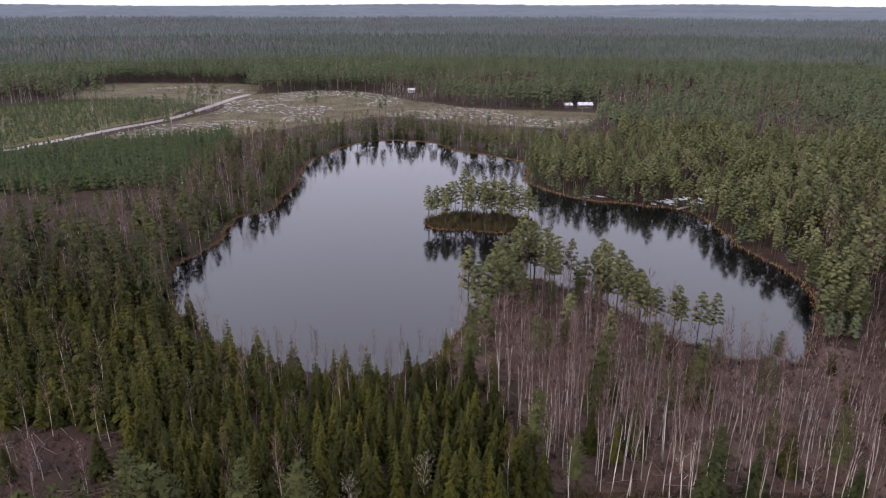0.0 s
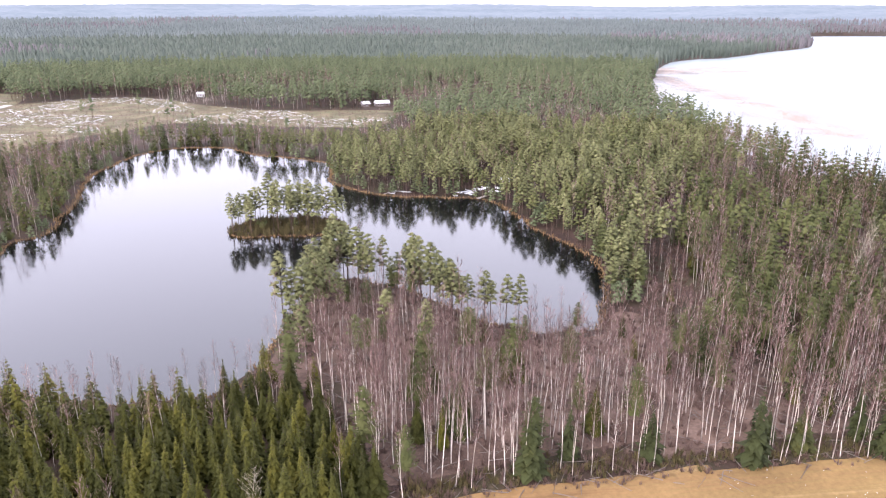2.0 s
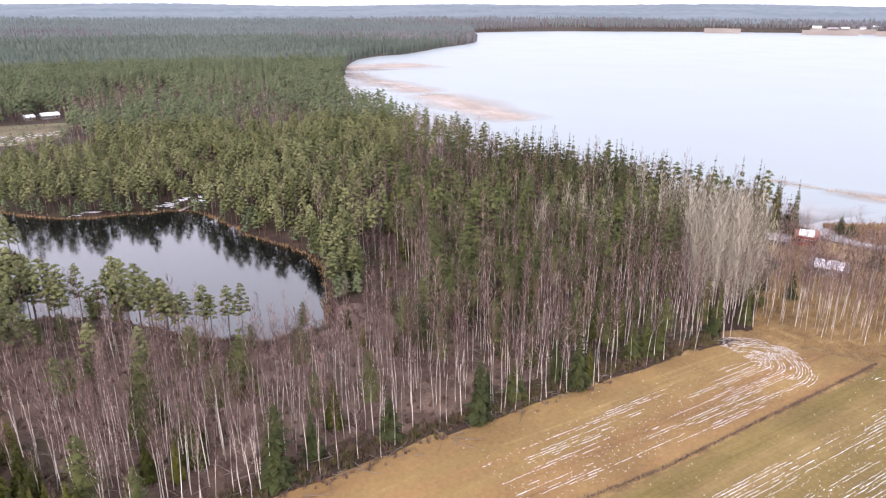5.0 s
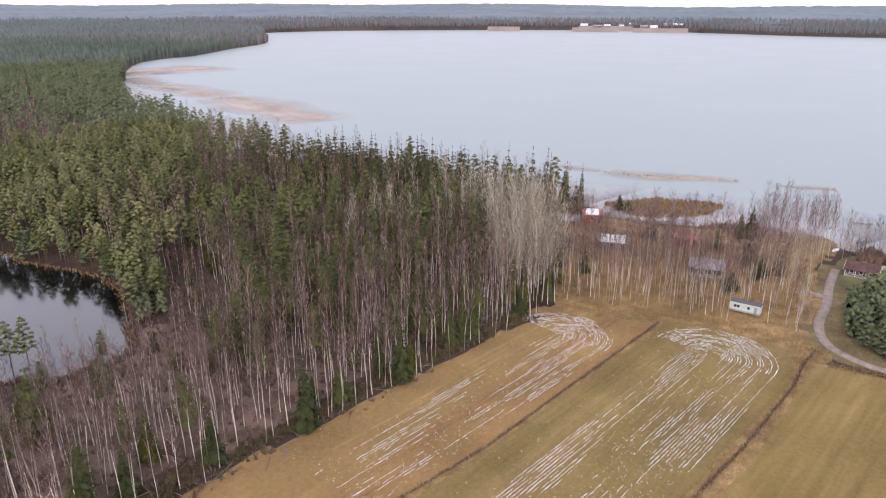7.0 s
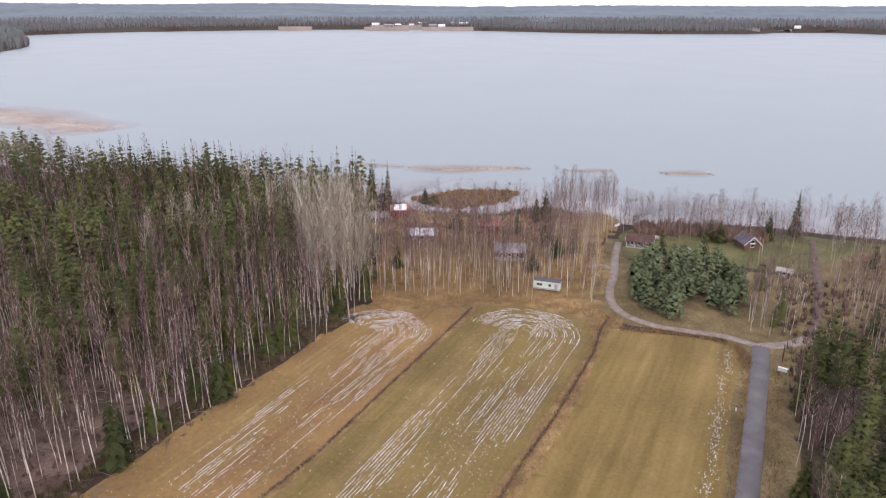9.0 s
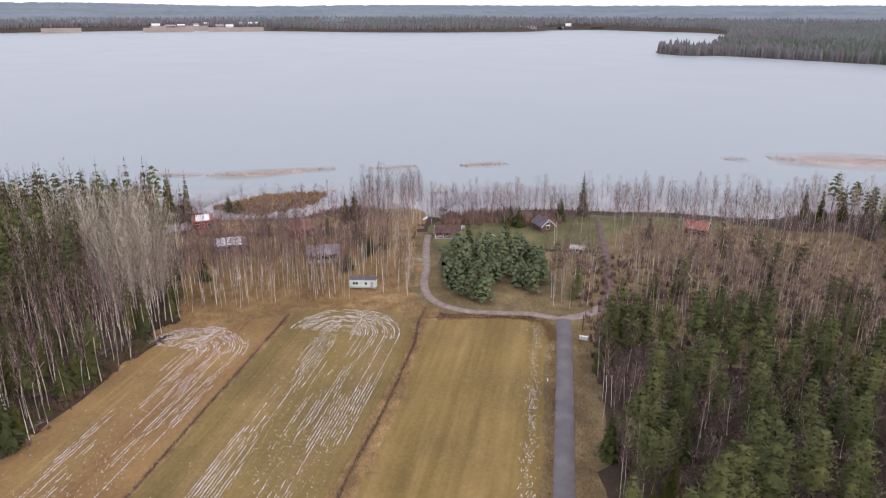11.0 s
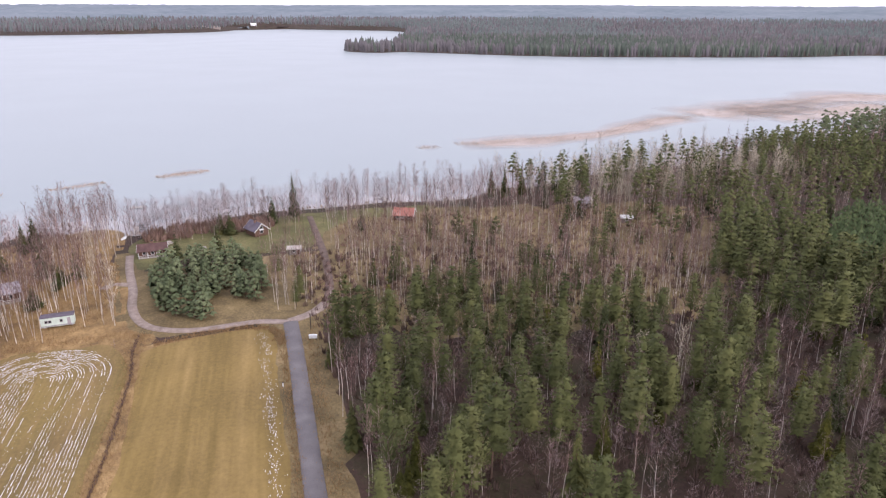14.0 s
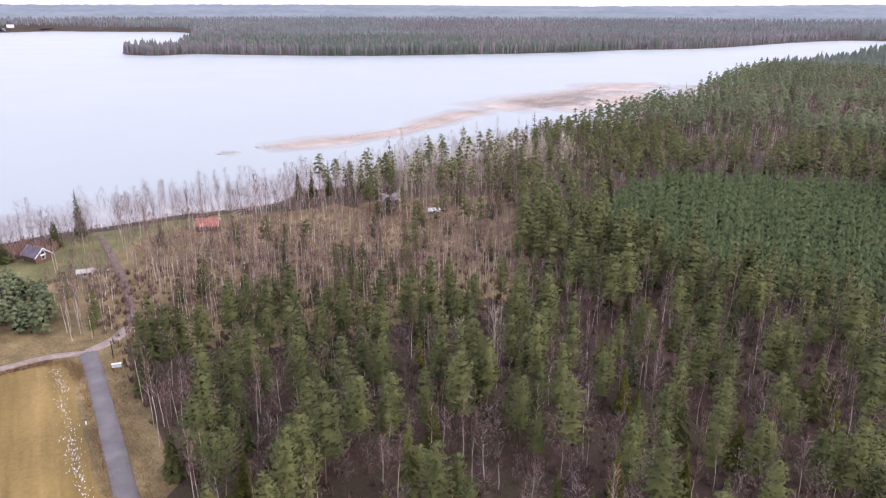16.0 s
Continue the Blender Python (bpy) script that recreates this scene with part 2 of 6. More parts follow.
FIELD_1 = [(-20, 60), (5, 86), (34.1, 89), (61, 85.5), (92.3, 80.7), (110, 77.5), (127.9, 73.9), (146, 70), (153.4, 63.9), (159.2, 54), (161, 45.5),
           (155.3, 44.8), (119.8, 49.6), (93.5, 53.2), (74.6, 57.4), (40, 62.5), (0, 69)]
FIELD_2 = [(164.8, 41), (168.2, 33.9), (166.8, 23), (165.7, 14.5), (157.2, 11.7), (146.7, 11), (121, 15.8), (100.2, 19.1), (80.8, 23), (40, 29),
           (40, 60.5), (71, 55.5), (80.9, 54.1), (100.3, 50.8), (123.3, 47.8), (159.4, 42)]
FIELD_3 = [(159.5, 6.4), (162, -8.6), (160.9, -19), (157, -22), (132.9, -18.8), (103, -15.1), (89.8, -13.2), (40, -6), (40, 23), (79.8, 17.4),
           (92.8, 16), (118.7, 11.4), (151.5, 8.4)]
CLEARCUT = [(-203.8, 413), (-179.5, 492), (-178.6, 584), (-278, 672), (-212, 698), (-164, 639), (-118, 661), (-69, 645), (-16, 583), (28.7, 550),
            (75, 535), (118, 518), (91, 462), (43, 461), (-9.6, 490), (-42, 502), (-64.5, 489), (-104, 455), (-120, 418), (-165, 421)]
YOUNG_LEFT = [(-254, 331), (-227, 353), (-189, 385), (-129, 425), (-107, 359), (-113, 300), (-163, 286), (-217, 278)]
YOUNG_LEFT_FAR = [(-330, 380), (-292, 352), (-262, 335), (-243, 375), (-216, 450), (-197, 500), (-200, 560), (-246, 601), (-294, 582), (-324, 560), (-400, 502)]
YOUNG_RIGHT = [(152.7, -195), (173, -238), (172, -273), (135, -302), (106, -322), (66, -255), (57, -190), (75, -178), (101, -180), (136, -181)]
PINE_GROUP = [(186, 5), (169.5, 1), (170, -6), (173, -17), (179, -24), (196, -27), (213, -23), (216, -9), (210, 3)]
ROAD = [(162, -27), (148.4, -25.3), (127.5, -22.4), (104, -19), (92, -17.3), (82, -15.8), (50, -11)]
GRAVEL = [(162, -26.6), (165.2, -19), (166.1, -4.6), (170.5, 4), (176.8, 7.9), (186.3, 9.5), (199.7, 9.3), (216, 10.2), (230, 10.1)]
GRAVEL_YARD = [(203.4, 9.4), (205.9, 14.3), (202.9, 17.3)]
FORK = [(162.5, -27), (165.3, -33.3), (170.4, -38.2), (180.7, -41.7), (206.4, -46.6), (236.8, -50.3), (252, -52)]
FOREST_ROAD = [(-262, 310), (-237.8, 372), (-225, 405), (-209.6, 445), (-190, 490), (-182, 550), (-178, 598), (-172, 630)]
SPRUCES = [(-117, 139), (-113, 163), (-70, 163), (-50, 144.5), (-38, 137), (-22, 132), (-3, 134), (10, 127), (12.4, 113), (16, 93), (18, 84), (-65, 83), (-78, 83)]
SLASH = [(-95, 112), (-60, 112), (-50, 100), (-46, 88), (-48, 78), (-90, 78)]
ASPENS = [(150, 80), (160, 71), (176, 74), (192, 84), (207, 100), (190, 108), (172, 97)]
GROVE = [(155.5, 68), (163, 63), (172, 45), (172, 30), (178, 20), (197, 13), (226, 15), (235, 40), (232, 70), (215, 86), (185, 80)]
LAWN = [(216, 8), (240, 9.5), (256, -6), (256, -30), (257, -52), (250, -98), (241, -95), (240, -62), (222, -48), (216, -40), (218, -27), (221, -7)]
BIRCH_RIGHT = [(163, -42), (205, -51), (238, -57), (242, -75), (237, -110), (215, -175), (170, -175), (140, -140), (130, -110), (140, -70)]


def smooth(points, step, closed=True):
    """Catmull-Rom through the points, resampled to about that step."""
    p = [Vector((*q, 0)) for q in points]
    out, n = [], len(p)
    for i in range(n if closed else n - 1):
        a, b, c, d = (p[(i + k) % n] if closed else p[min(max(i + k, 0), n - 1)] for k in (-1, 0, 1, 2))
        m = max(1, round((c - b).length / step))
        for j in range(m):
            t = j / m
            q = 0.5 * (2 * b + (c - a) * t + (2 * a - 5 * b + 4 * c - d) * t * t + (3 * b - a - 3 * c + d) * t ** 3)
            out.append((q.x, q.y))
    if not closed:
        out.append(tuple(p[-1][:2]))
    return out


def ragged(points, amount, size):
    return [(x + amount * noise.noise((x / size, y / size, 3.1)), y + amount * noise.noise((x / size, y / size, 8.7))) for x, y in points]


def inside(poly, x, y):
    """Which of the points lie inside the polygon."""
    p = np.array(poly)
    res = np.zeros(len(x), bool)
    for (ax, ay), (bx, by) in zip(p, np.roll(p, -1, 0)):
        if ay != by:
            res ^= ((ay > y) != (by > y)) & (x < (bx - ax) * (y - ay) / (by - ay) + ax)
    return res


def near_line(line, x, y):
    """Distance of the points to a line of points."""
    best = np.full(len(x), 1e9)
    for (ax, ay), (bx, by) in zip(line[:-1], line[1:]):
        dx, dy = bx - ax, by - ay
        t = np.clip(((x - ax) * dx + (y - ay) * dy) / (dx * dx + dy * dy), 0, 1)
        best = np.minimum(best, np.hypot(x - ax - t * dx, y - ay - t * dy))
    return best


pond_shore = ragged(smooth(POND, 4), 2.2, 9)
island_shore = ragged(smooth(ISLAND, 3), 1.2, 5)
lake_shore = ragged(smooth(LAKE_NEAR + LAKE_FAR, 14), 4, 25)


def hill(x, y):
    """The land rises gently far away, to fit the skyline of the camera's view."""
    r = np.hypot(x, y)
    s = np.clip((r - 1500) / 3200, 0, 1)
    wave = np.sin(x * 0.0011 + 0.6) * np.cos(y * 0.0013 - 0.4) + 0.6 * np.sin(x * 0.0031 - y * 0.0022)
    return s * s * (3 - 2 * s) * (66 + 8 * wave)


# ---------------------------------------------------------------- mesh helpers
def mesh_of(name, verts, faces, mats, index=None, tint=None, normals=None):
    me = bpy.data.meshes.new(name)
    verts, faces = np.asarray(verts, np.float32), np.asarray(faces, np.int32)
    k = faces.shape[1]
    me.vertices.add(len(verts))
    me.vertices.foreach_set("co", verts.ravel())
    me.loops.add(faces.size)
    me.loops.foreach_set("vertex_index", faces.ravel())
    me.polygons.add(len(faces))
    me.polygons.foreach_set("loop_start", np.arange(0, faces.size, k, dtype=np.int32))
    me.polygons.foreach_set("loop_total", np.full(len(faces), k, np.int32))
    for m in mats:
        me.materials.append(m)
    if index is not None:
        me.polygons.foreach_set("material_index", np.asarray(index, np.int32))
    if tint is not None:
        me.attributes.new("tint", "FLOAT", "POINT").data.foreach_set("value", np.asarray(tint, np.float32))
    me.update()
    if normals is not None:
        me.polygons.foreach_set("use_smooth", np.ones(len(faces), bool))
        me.normals_split_custom_set_from_vertices(np.asarray(normals, np.float32))
    return me


def sheet(name, outline, z, mat, step=6.0, bumpy=0.06, label="", category="", kind="structure"):
    """A piece of land inside an outline, with a gently uneven surface."""
    o = np.array(outline)
    gx, gy = np.meshgrid(np.arange(o[:, 0].min(), o[:, 0].max(), step), np.arange(o[:, 1].min(), o[:, 1].max(), step))
    gx, gy = gx.ravel() + 0.31 * step, gy.ravel() + 0.17 * step
    ok = inside(outline, gx, gy)
    pts = [Vector(p) for p in outline] + [Vector(p) for p in zip(gx[ok], gy[ok])]
    n = len(outline)
    v, _, f, *_ = geometry.delaunay_2d_cdt(pts, [], [list(range(n))], 1, 1e-4)
    zz = [z + (bumpy * noise.noise((p.x * 0.2, p.y * 0.2, 1.0)) if i >= n else -0.12) for i, p in enumerate(v)]
    ob = new(name, mesh_of(name, [(p.x, p.y, q) for p, q in zip(v, zz)], [t[:3] for t in f if len(t) == 3], [mat]))
    ob.data.polygons.foreach_set("use_smooth", np.ones(len(ob.data.polygons), bool))
    return tagged(ob, label, category, kind=kind)


def ribbon(name, line, width, z, mat, label="", category="road"):
    """A road with a slightly cambered top and dropped shoulders."""
    pts = smooth(line, 2.0, False)
    verts, faces = [], []
    prof = [(-0.5, -0.18), (-0.46, 0.0), (0.0, 0.05), (0.46, 0.0), (0.5, -0.18)]
    for i, (x, y) in enumerate(pts):
        a, b = Vector(pts[max(i - 1, 0)]), Vector(pts[min(i + 1, len(pts) - 1)])
        d = (b - a).normalized()
        w = width * (1 + 0.035 * noise.noise((x * 0.15, y * 0.15, 2)))
        for s, h in prof:
            verts.append((x + d.y * s * w, y - d.x * s * w, z + h))
    m = len(prof)
    for i in range(len(pts) - 1):
        for j in range(m - 1):
            faces.append((i * m + j, i * m + j + 1, (i + 1) * m + j + 1, (i + 1) * m + j))
    return tagged(new(name, mesh_of(name, verts, faces, [mat])), label, category, kind="structure")


# ---------------------------------------------------------------- ground and water
def build_ground():
    pts, loops = [], []
    for shore in (pond_shore, island_shore, lake_shore):
        loops.append(list(range(len(pts), len(pts) + len(shore))))
        pts += shore
    shore_n = len(pts)
    box = [(-4900, -4900), (4900, -4900), (4900, 4900), (-4900, 4900)]
    pts += box
    rng = np.random.default_rng(4)
    for lim, n in ((480, 5000), (1500, 2500), (4800, 2500)):
        pts += [tuple(p) for p in rng.uniform(-lim, lim, (n, 2))]
    edges = [(q[i], q[(i + 1) % len(q)]) for q in loops for i in range(len(q))]
    v, _, f, orig, *_ = geometry.delaunay_2d_cdt([Vector(p) for p in pts], edges, [], 0, 1e-4)
    x, y = np.array([p.x for p in v]), np.array([p.y for p in v])
    z = hill(x, y) - 0.02
    wet = (inside(pond_shore, x, y) & ~inside(island_shore, x, y)) | inside(lake_shore, x, y)
    z[wet] = -2.5
    on_shore = np.array([min(o) < shore_n if o else True for o in orig])
    z[on_shore] = -0.28
    isl = inside(island_shore, x, y) & ~on_shore
    z[isl] = 0.8
    ob = new("ground", mesh_of("ground", np.stack([x, y, z], 1), [t for t in f if len(t) == 3], [M_GROUND]))
    ob.data.polygons.foreach_set("use_smooth", np.ones(len(f), bool))
    tagged(ob, "brown leaf-strewn forest floor between the waters", "ground", kind="structure")


build_ground()


def water_sheet(name, outline, mat, label):
    n = len(outline)
    v, _, f, *_ = geometry.delaunay_2d_cdt([Vector(p) for p in outline], [], [list(range(n))], 1, 1e-4)
    ob = new(name, mesh_of(name, [(p.x, p.y, -0.3) for p in v], [t for t in f if len(t) == 3], [mat]))
    tagged(ob, label, "water", kind="structure")


water_sheet("water", pond_shore, M_POND, "dark still pond water mirroring trees and grey sky")
water_sheet("water", lake_shore, M_LAKE, "wide pale lake under thin grey ice")

field_edges = []
for nm, outline, mat, lab in (("field_1", FIELD_1, M_STUBBLE, "harvested tan stubble field with melting snow rows"),
                              ("field_2", FIELD_2, M_STUBBLE2, "olive stubble field with curved snow rows"),
                              ("field_3", FIELD_3, M_MEADOW, "yellow-green mown meadow beside the asphalt road")):
    edge = ragged(smooth(outline, 3), 0.7, 5)
    field_edges.append(edge)
    sheet(nm, edge, 0.16, mat, 4.0, 0.08, lab, "field")
clear_edge = ragged(smooth(CLEARCUT, 12), 8, 30)
sheet("clearing", clear_edge, 0.14, M_CUT, 14, 0.15, "clear-cut heath with slash and old snow", "clearing")
OPEN_LEFT = [(-330, 720), (-191, 715), (-166, 600), (-200, 560), (-260, 590), (-330, 610)]
sheet("clearing", ragged(smooth(OPEN_LEFT, 12), 6, 25), 0.12, M_CUT, 14, 0.15, "clear-cut heath behind the forest road", "clearing")
sheet("heath", ragged(smooth(YOUNG_LEFT_FAR, 12), 6, 25), 0.1, M_LAWN, 14, 0.15, "low green heath replanted beside the forest road", "heath")
lawn_edge = ragged(smooth(LAWN, 4), 2, 9)
sheet("lawn", lawn_edge, 0.12, M_LAWN, 6, 0.08, "mossy green lawn between the cottages and lake", "lawn")
grove_edge = ragged(smooth(GROVE, 4), 1.5, 9)
sheet("grass", grove_edge, 0.1, M_ROUGH, 6, 0.08, "dry yellow grass under the birch grove", "grass")
HEADLAND = [(146, 77), (158, 71), (167, 61), (173, 47), (176, 30), (184, 18), (202, 16), (202, 8), (178, 10), (168, 4), (160, 8), (164, 22), (164, 36), (158, 52), (150, 68)]
sheet("headland", ragged(smooth(HEADLAND, 3), 0.8, 5), 0.07, M_ROUGH, 6, 0.04, "tan rough grass at the head of the fields", "grass")
SHORE = [(222, 16), (262, 14), (258, 40), (248, 60), (244, 88), (240, 102), (222, 100), (214, 86), (230, 70), (234, 40)]
sheet("shore_grass", ragged(smooth(SHORE, 4), 1.5, 7), 0.05, M_ROUGH, 6, 0.04, "brown rough grass by the lakeside cottages", "grass")
VERGE = [(38, 91), (62, 87.5), (93, 82.7), (128, 76), (148, 71.5), (156, 65), (162, 56), (167, 46), (171, 36), (169.5, 22), (169, 9), (164, 5), (164, -20), (161, -24),
         (150, -22.5), (110, -17), (50, -8), (30, -3), (30, 60), (-20, 60), (5, 88)]
sheet("verge", ragged(smooth(VERGE, 3), 0.8, 5), 0.03, M_ROUGH, 6, 0.05, "brown weedy verges and ditches round the fields", "verge")
ROADSIDE = [(30, -1), (100, -12), (158, -21), (163, -18), (164, 4), (170, 12), (196, 16), (214, 16), (236, 16), (236, 5), (216, 4), (216, -30), (214, -48), (190, -47),
            (172, -43), (160, -37), (150, -33.5), (100, -26.5), (30, -17)]
sheet("roadside", ROADSIDE, 0.045, M_SIDE, 5, 0.03, "olive and tan rough grass beside the roads", "grass")
BIRCH_NEAR = [(18, 93), (38, 92.5), (93, 84.5), (108, 82), (108, 112), (102, 132), (92, 148), (80, 137), (66, 138.5), (58, 145), (50, 154), (44, 165), (36, 176), (27, 186), (18, 182), (11, 167),
              (3, 147), (1, 134), (12, 125), (14, 108)]
sheet("leaf_litter", ragged(smooth(BIRCH_NEAR, 5), 2, 12), 0.02, M_LITTER, 7, 0.05, "reddish leaf litter under the tall birches", "litter")
sheet("leaf_litter", ragged(smooth([(185 + (x - 185) * 1.13, -100 + (y + 100) * 1.16) for x, y in BIRCH_RIGHT], 5), 3, 12), 0.02, M_SIDE, 7, 0.05, "brown leaf litter under the lakeside birches", "litter")
ribbon("road_asphalt", ROAD, 3.7, 0.24, M_ASPHALT, "patched grey asphalt lane beside the meadow")
ribbon("road_gravel", GRAVEL, 2.4, 0.22, M_GRAVEL, "winding gravel drive to the cottages")
ribbon("road_yard", GRAVEL_YARD, 2.4, 0.2, M_GRAVEL, "short gravel spur into the grove")
ribbon("road_fork", FORK[:3], 3.0, 0.21, M_GRAVEL, "gravel track into the birch wood")
ribbon("track", FORK[2:], 2.4, 0.16, M_TRACK, "muddy brown track to the lake", "track")
ribbon("road_forest", FOREST_ROAD, 6.5, 0.3, M_PALEROAD, "pale gravel forest road past the clearing")


def build_backdrop():
    """Wooded ridges out to the skyline, their haze put into the colour."""
    az = np.radians(np.arange(-60, 186, 0.35))
    r = np.linspace(2500, 4850, 44)
    rng = np.random.default_rng(8)
    A, R = np.meshgrid(az, r)
    x, y = R * np.sin(A), R * np.cos(A)
    z = hill(x, y) + rng.uniform(2, 12, x.shape)
    z[np.hypot(x, y) < 2620] -= 20
    lake = inside(lake_shore, x.ravel(), y.ravel()).reshape(x.shape)
    z[lake] = -6
    n = len(az)
    idx = np.arange(len(r) * n).reshape(len(r), n)
    faces = np.stack([idx[:-1, :-1], idx[:-1, 1:], idx[1:, 1:], idx[1:, :-1]], -1).reshape(-1, 4)
    tagged(new("backdrop", mesh_of("backdrop", np.stack([x, y, z], -1).reshape(-1, 3), faces, [M_HILL])), "forest ridges tinted blue for haze, out to the horizon", "backdrop", kind="structure")


build_backdrop()
FAR_FIELDS = [(60, 62.5, 2310, 2340), (66.5, 70, 2290, 2318), (71, 75, 2290, 2316), (67, 71, 2390, 2430), (50, 52.5, 2790, 2860), (93, 96, 2360, 2385)]


def far_field(a0, a1, r0, r1, mat, label):
    """A pale strip of open land on the far shore."""
    az, r = np.radians(np.linspace(a0, a1, 24)), np.array([r0 - 25, r0, (r0 + r1) / 2, r1])
    A, R = np.meshgrid(az, r)
    x, y = R * np.sin(A), R * np.cos(A)
    z = hill(x, y) + 2.5
    z[0] = -0.5
    z[1:] -= 1.5
    idx = np.arange(96).reshape(4, 24)
    faces = np.stack([idx[:-1, :-1], idx[:-1, 1:], idx[1:, 1:], idx[1:, :-1]], -1).reshape(-1, 4)
    tagged(new("far_field", mesh_of("far_field", np.stack([x, y, z], -1).reshape(-1, 3), faces, [mat])), label, "field", kind="structure")


for i, q in enumerate(FAR_FIELDS):
    far_field(*q, M_SNOW if i == 4 else M_STRAW, "snow-covered field beyond the lake" if i == 4 else "straw-coloured open land on the far shore")

# ---------------------------------------------------------------- trees: each as arrays of points, triangles and slots (0 bark, 1 foliage)
class Shape:
    def __init__(self, seed):
        self.v, self.f, self.s, self.n, self.nrm = [], [], [], 0, []
        self.top = 17.0
        self.r = random.Random(seed)

    def add(self, pts, tris, slot, centre=None):
        """centre: the middle of the clump that the points belong to; a crown is shaded as a soft whole, not leaf by leaf."""
        for p in pts:
            d = Vector((p[0], p[1], 0))
            d = d.normalized() if d.length > 1e-5 else Vector((0, 0, 1))
            if slot == 1:
                d = d * 0.6 + Vector((0, 0, 0.45 + 0.5 * (max(p[2], 0) / self.top) ** 3))
            if centre is not None:
                q = Vector(p) - Vector(centre)
                d += q.normalized() * 0.7 if q.length > 1e-5 else Vector((0, 0, 0))
            self.nrm.append(tuple(d.normalized()))
        self.v += pts
        turned = []
        for t in tris:
            a, b, c = (Vector(pts[i]) for i in t)
            mean = sum((Vector(self.nrm[self.n + i]) for i in t), Vector())
            turned.append(t if (b - a).cross(c - a).dot(mean) >= 0 else t[::-1])
        self.f += [tuple(i + self.n for i in t) for t in turned]
        self.s += [slot] * len(tris)
        self.n += len(pts)

    def tube(self, path, radii, sides, slot=0):
        pts, tris = [], []
        for i, (p, w) in enumerate(zip(path, radii)):
            for k in range(sides):
                a = 2 * math.pi * k / sides
                pts.append((p[0] + w * math.cos(a), p[1] + w * math.sin(a), p[2]))
        for i in range(len(path) - 1):
            for k in range(sides):
                a, b = i * sides + k, i * sides + (k + 1) % sides
                tris += [(a, b, b + sides), (a, b + sides, a + sides)]
        self.add(pts, tris, slot)

    def blade(self, base, tip, width, slot=1, droop=0.0):
        """A long leaf of two triangles, wide in the middle."""
        b, t = Vector(base), Vector(tip)
        d = t - b
        side = Vector((-d.y, d.x, 0))
        side = side.normalized() * width if side.length > 1e-6 else Vector((width, 0, 0))
        m = b + d * 0.5 + Vector((0, 0, -droop))
        self.add([tuple(b), tuple(m + side), tuple(t), tuple(m - side)], [(0, 1, 2), (0, 2, 3)], slot)

    def sliver(self, base, tip, width, slot=1):
        b, t = Vector(base), Vector(tip)
        a = self.r.uniform(0, 6.28)
        side = Vector((math.cos(a), math.sin(a), 0)) * width
        self.add([tuple(b + side), tuple(b - side), tuple(t)], [(0, 1, 2)], slot)

    def umbrella(self, o, reach, rise, lobes, rough=0.3):
        """One whorl of boughs: a ragged shallow cone with a lobed rim; gives back the rim's points."""
        r = self.r
        a0 = r.uniform(0, 6.28)
        rim = []
        for k in range(lobes * 2):
            a = a0 + math.pi * k / lobes + r.uniform(-0.4, 0.4) / lobes
            q = reach * (r.uniform(1 - rough * 0.6, 1 + rough) if k % 2 == 0 else r.uniform(0.5, 0.72))
            rim.append((o[0] + math.cos(a) * q, o[1] + math.sin(a) * q, o[2] - rise * (q / reach) + r.uniform(-0.1, 0.1) * reach + (0.12 * reach if k % 2 == 0 else -0.12 * reach)))
        pts = [(o[0], o[1], o[2] + 0.1 * reach)] + rim
        n = len(rim)
        self.add(pts, [(0, 1 + k, 1 + (k + 1) % n) for k in range(n)], 1)
        return rim[::2]

    def arrays(self):
        return np.array(self.v, np.float32), np.array(self.f, np.int32), np.array(self.s, np.int32), np.array(self.nrm, np.float32)


def spruce(seed, whorls, arms, h=12.0, spread=0.2, low=0.05, extra=True):
    s = Shape(seed)
    s.top = h
    r = s.r
    s.tube([(0, 0, -0.3), (0, 0, h * 0.5), (0, 0, h * 0.97)], [h * 0.013, h * 0.008, 0.01], 4)
    for i in range(whorls):
        u = (i + r.uniform(-0.3, 0.3)) / (whorls - 1)
        u = min(max(u, 0.0), 1.0)
        z = h * (low + (0.985 - low) * u)
        reach = h * (spread + 0.02) * (1 - u) ** 1.05 * (0.65 + 0.35 * min(1, u * 5 + 0.4)) + 0.15
        a0 = r.uniform(0, 6.28)
        for k in range(arms):
            a = a0 + 6.283 * k / arms + r.uniform(-0.3, 0.3)
            L = reach * r.uniform(0.5, 1.3)
            dz = -L * r.uniform(0.15, 0.45)
            tip = (math.cos(a) * L, math.sin(a) * L, z + dz)
            s.blade((0, 0, z + 0.12 * L), tip, L * r.uniform(0.2, 0.3), 1, droop=-0.06 * L)
            if extra and L > 0.5:
                m = Vector(tip) * 0.62 + Vector((0, 0, z)) * 0.38
                q = Vector((-math.sin(a), math.cos(a), 0)) * L * 0.34
                m.x, m.y = tip[0] * 0.6, tip[1] * 0.6
                s.add([tuple(m + q), tuple(m - q), (tip[0] * 0.8, tip[1] * 0.8, m.z - 0.45 * L)], [(0, 1, 2)], 1)
    s.sliver((0, 0, h * 0.93), (0, 0, h), 0.12)
    return s.arrays()


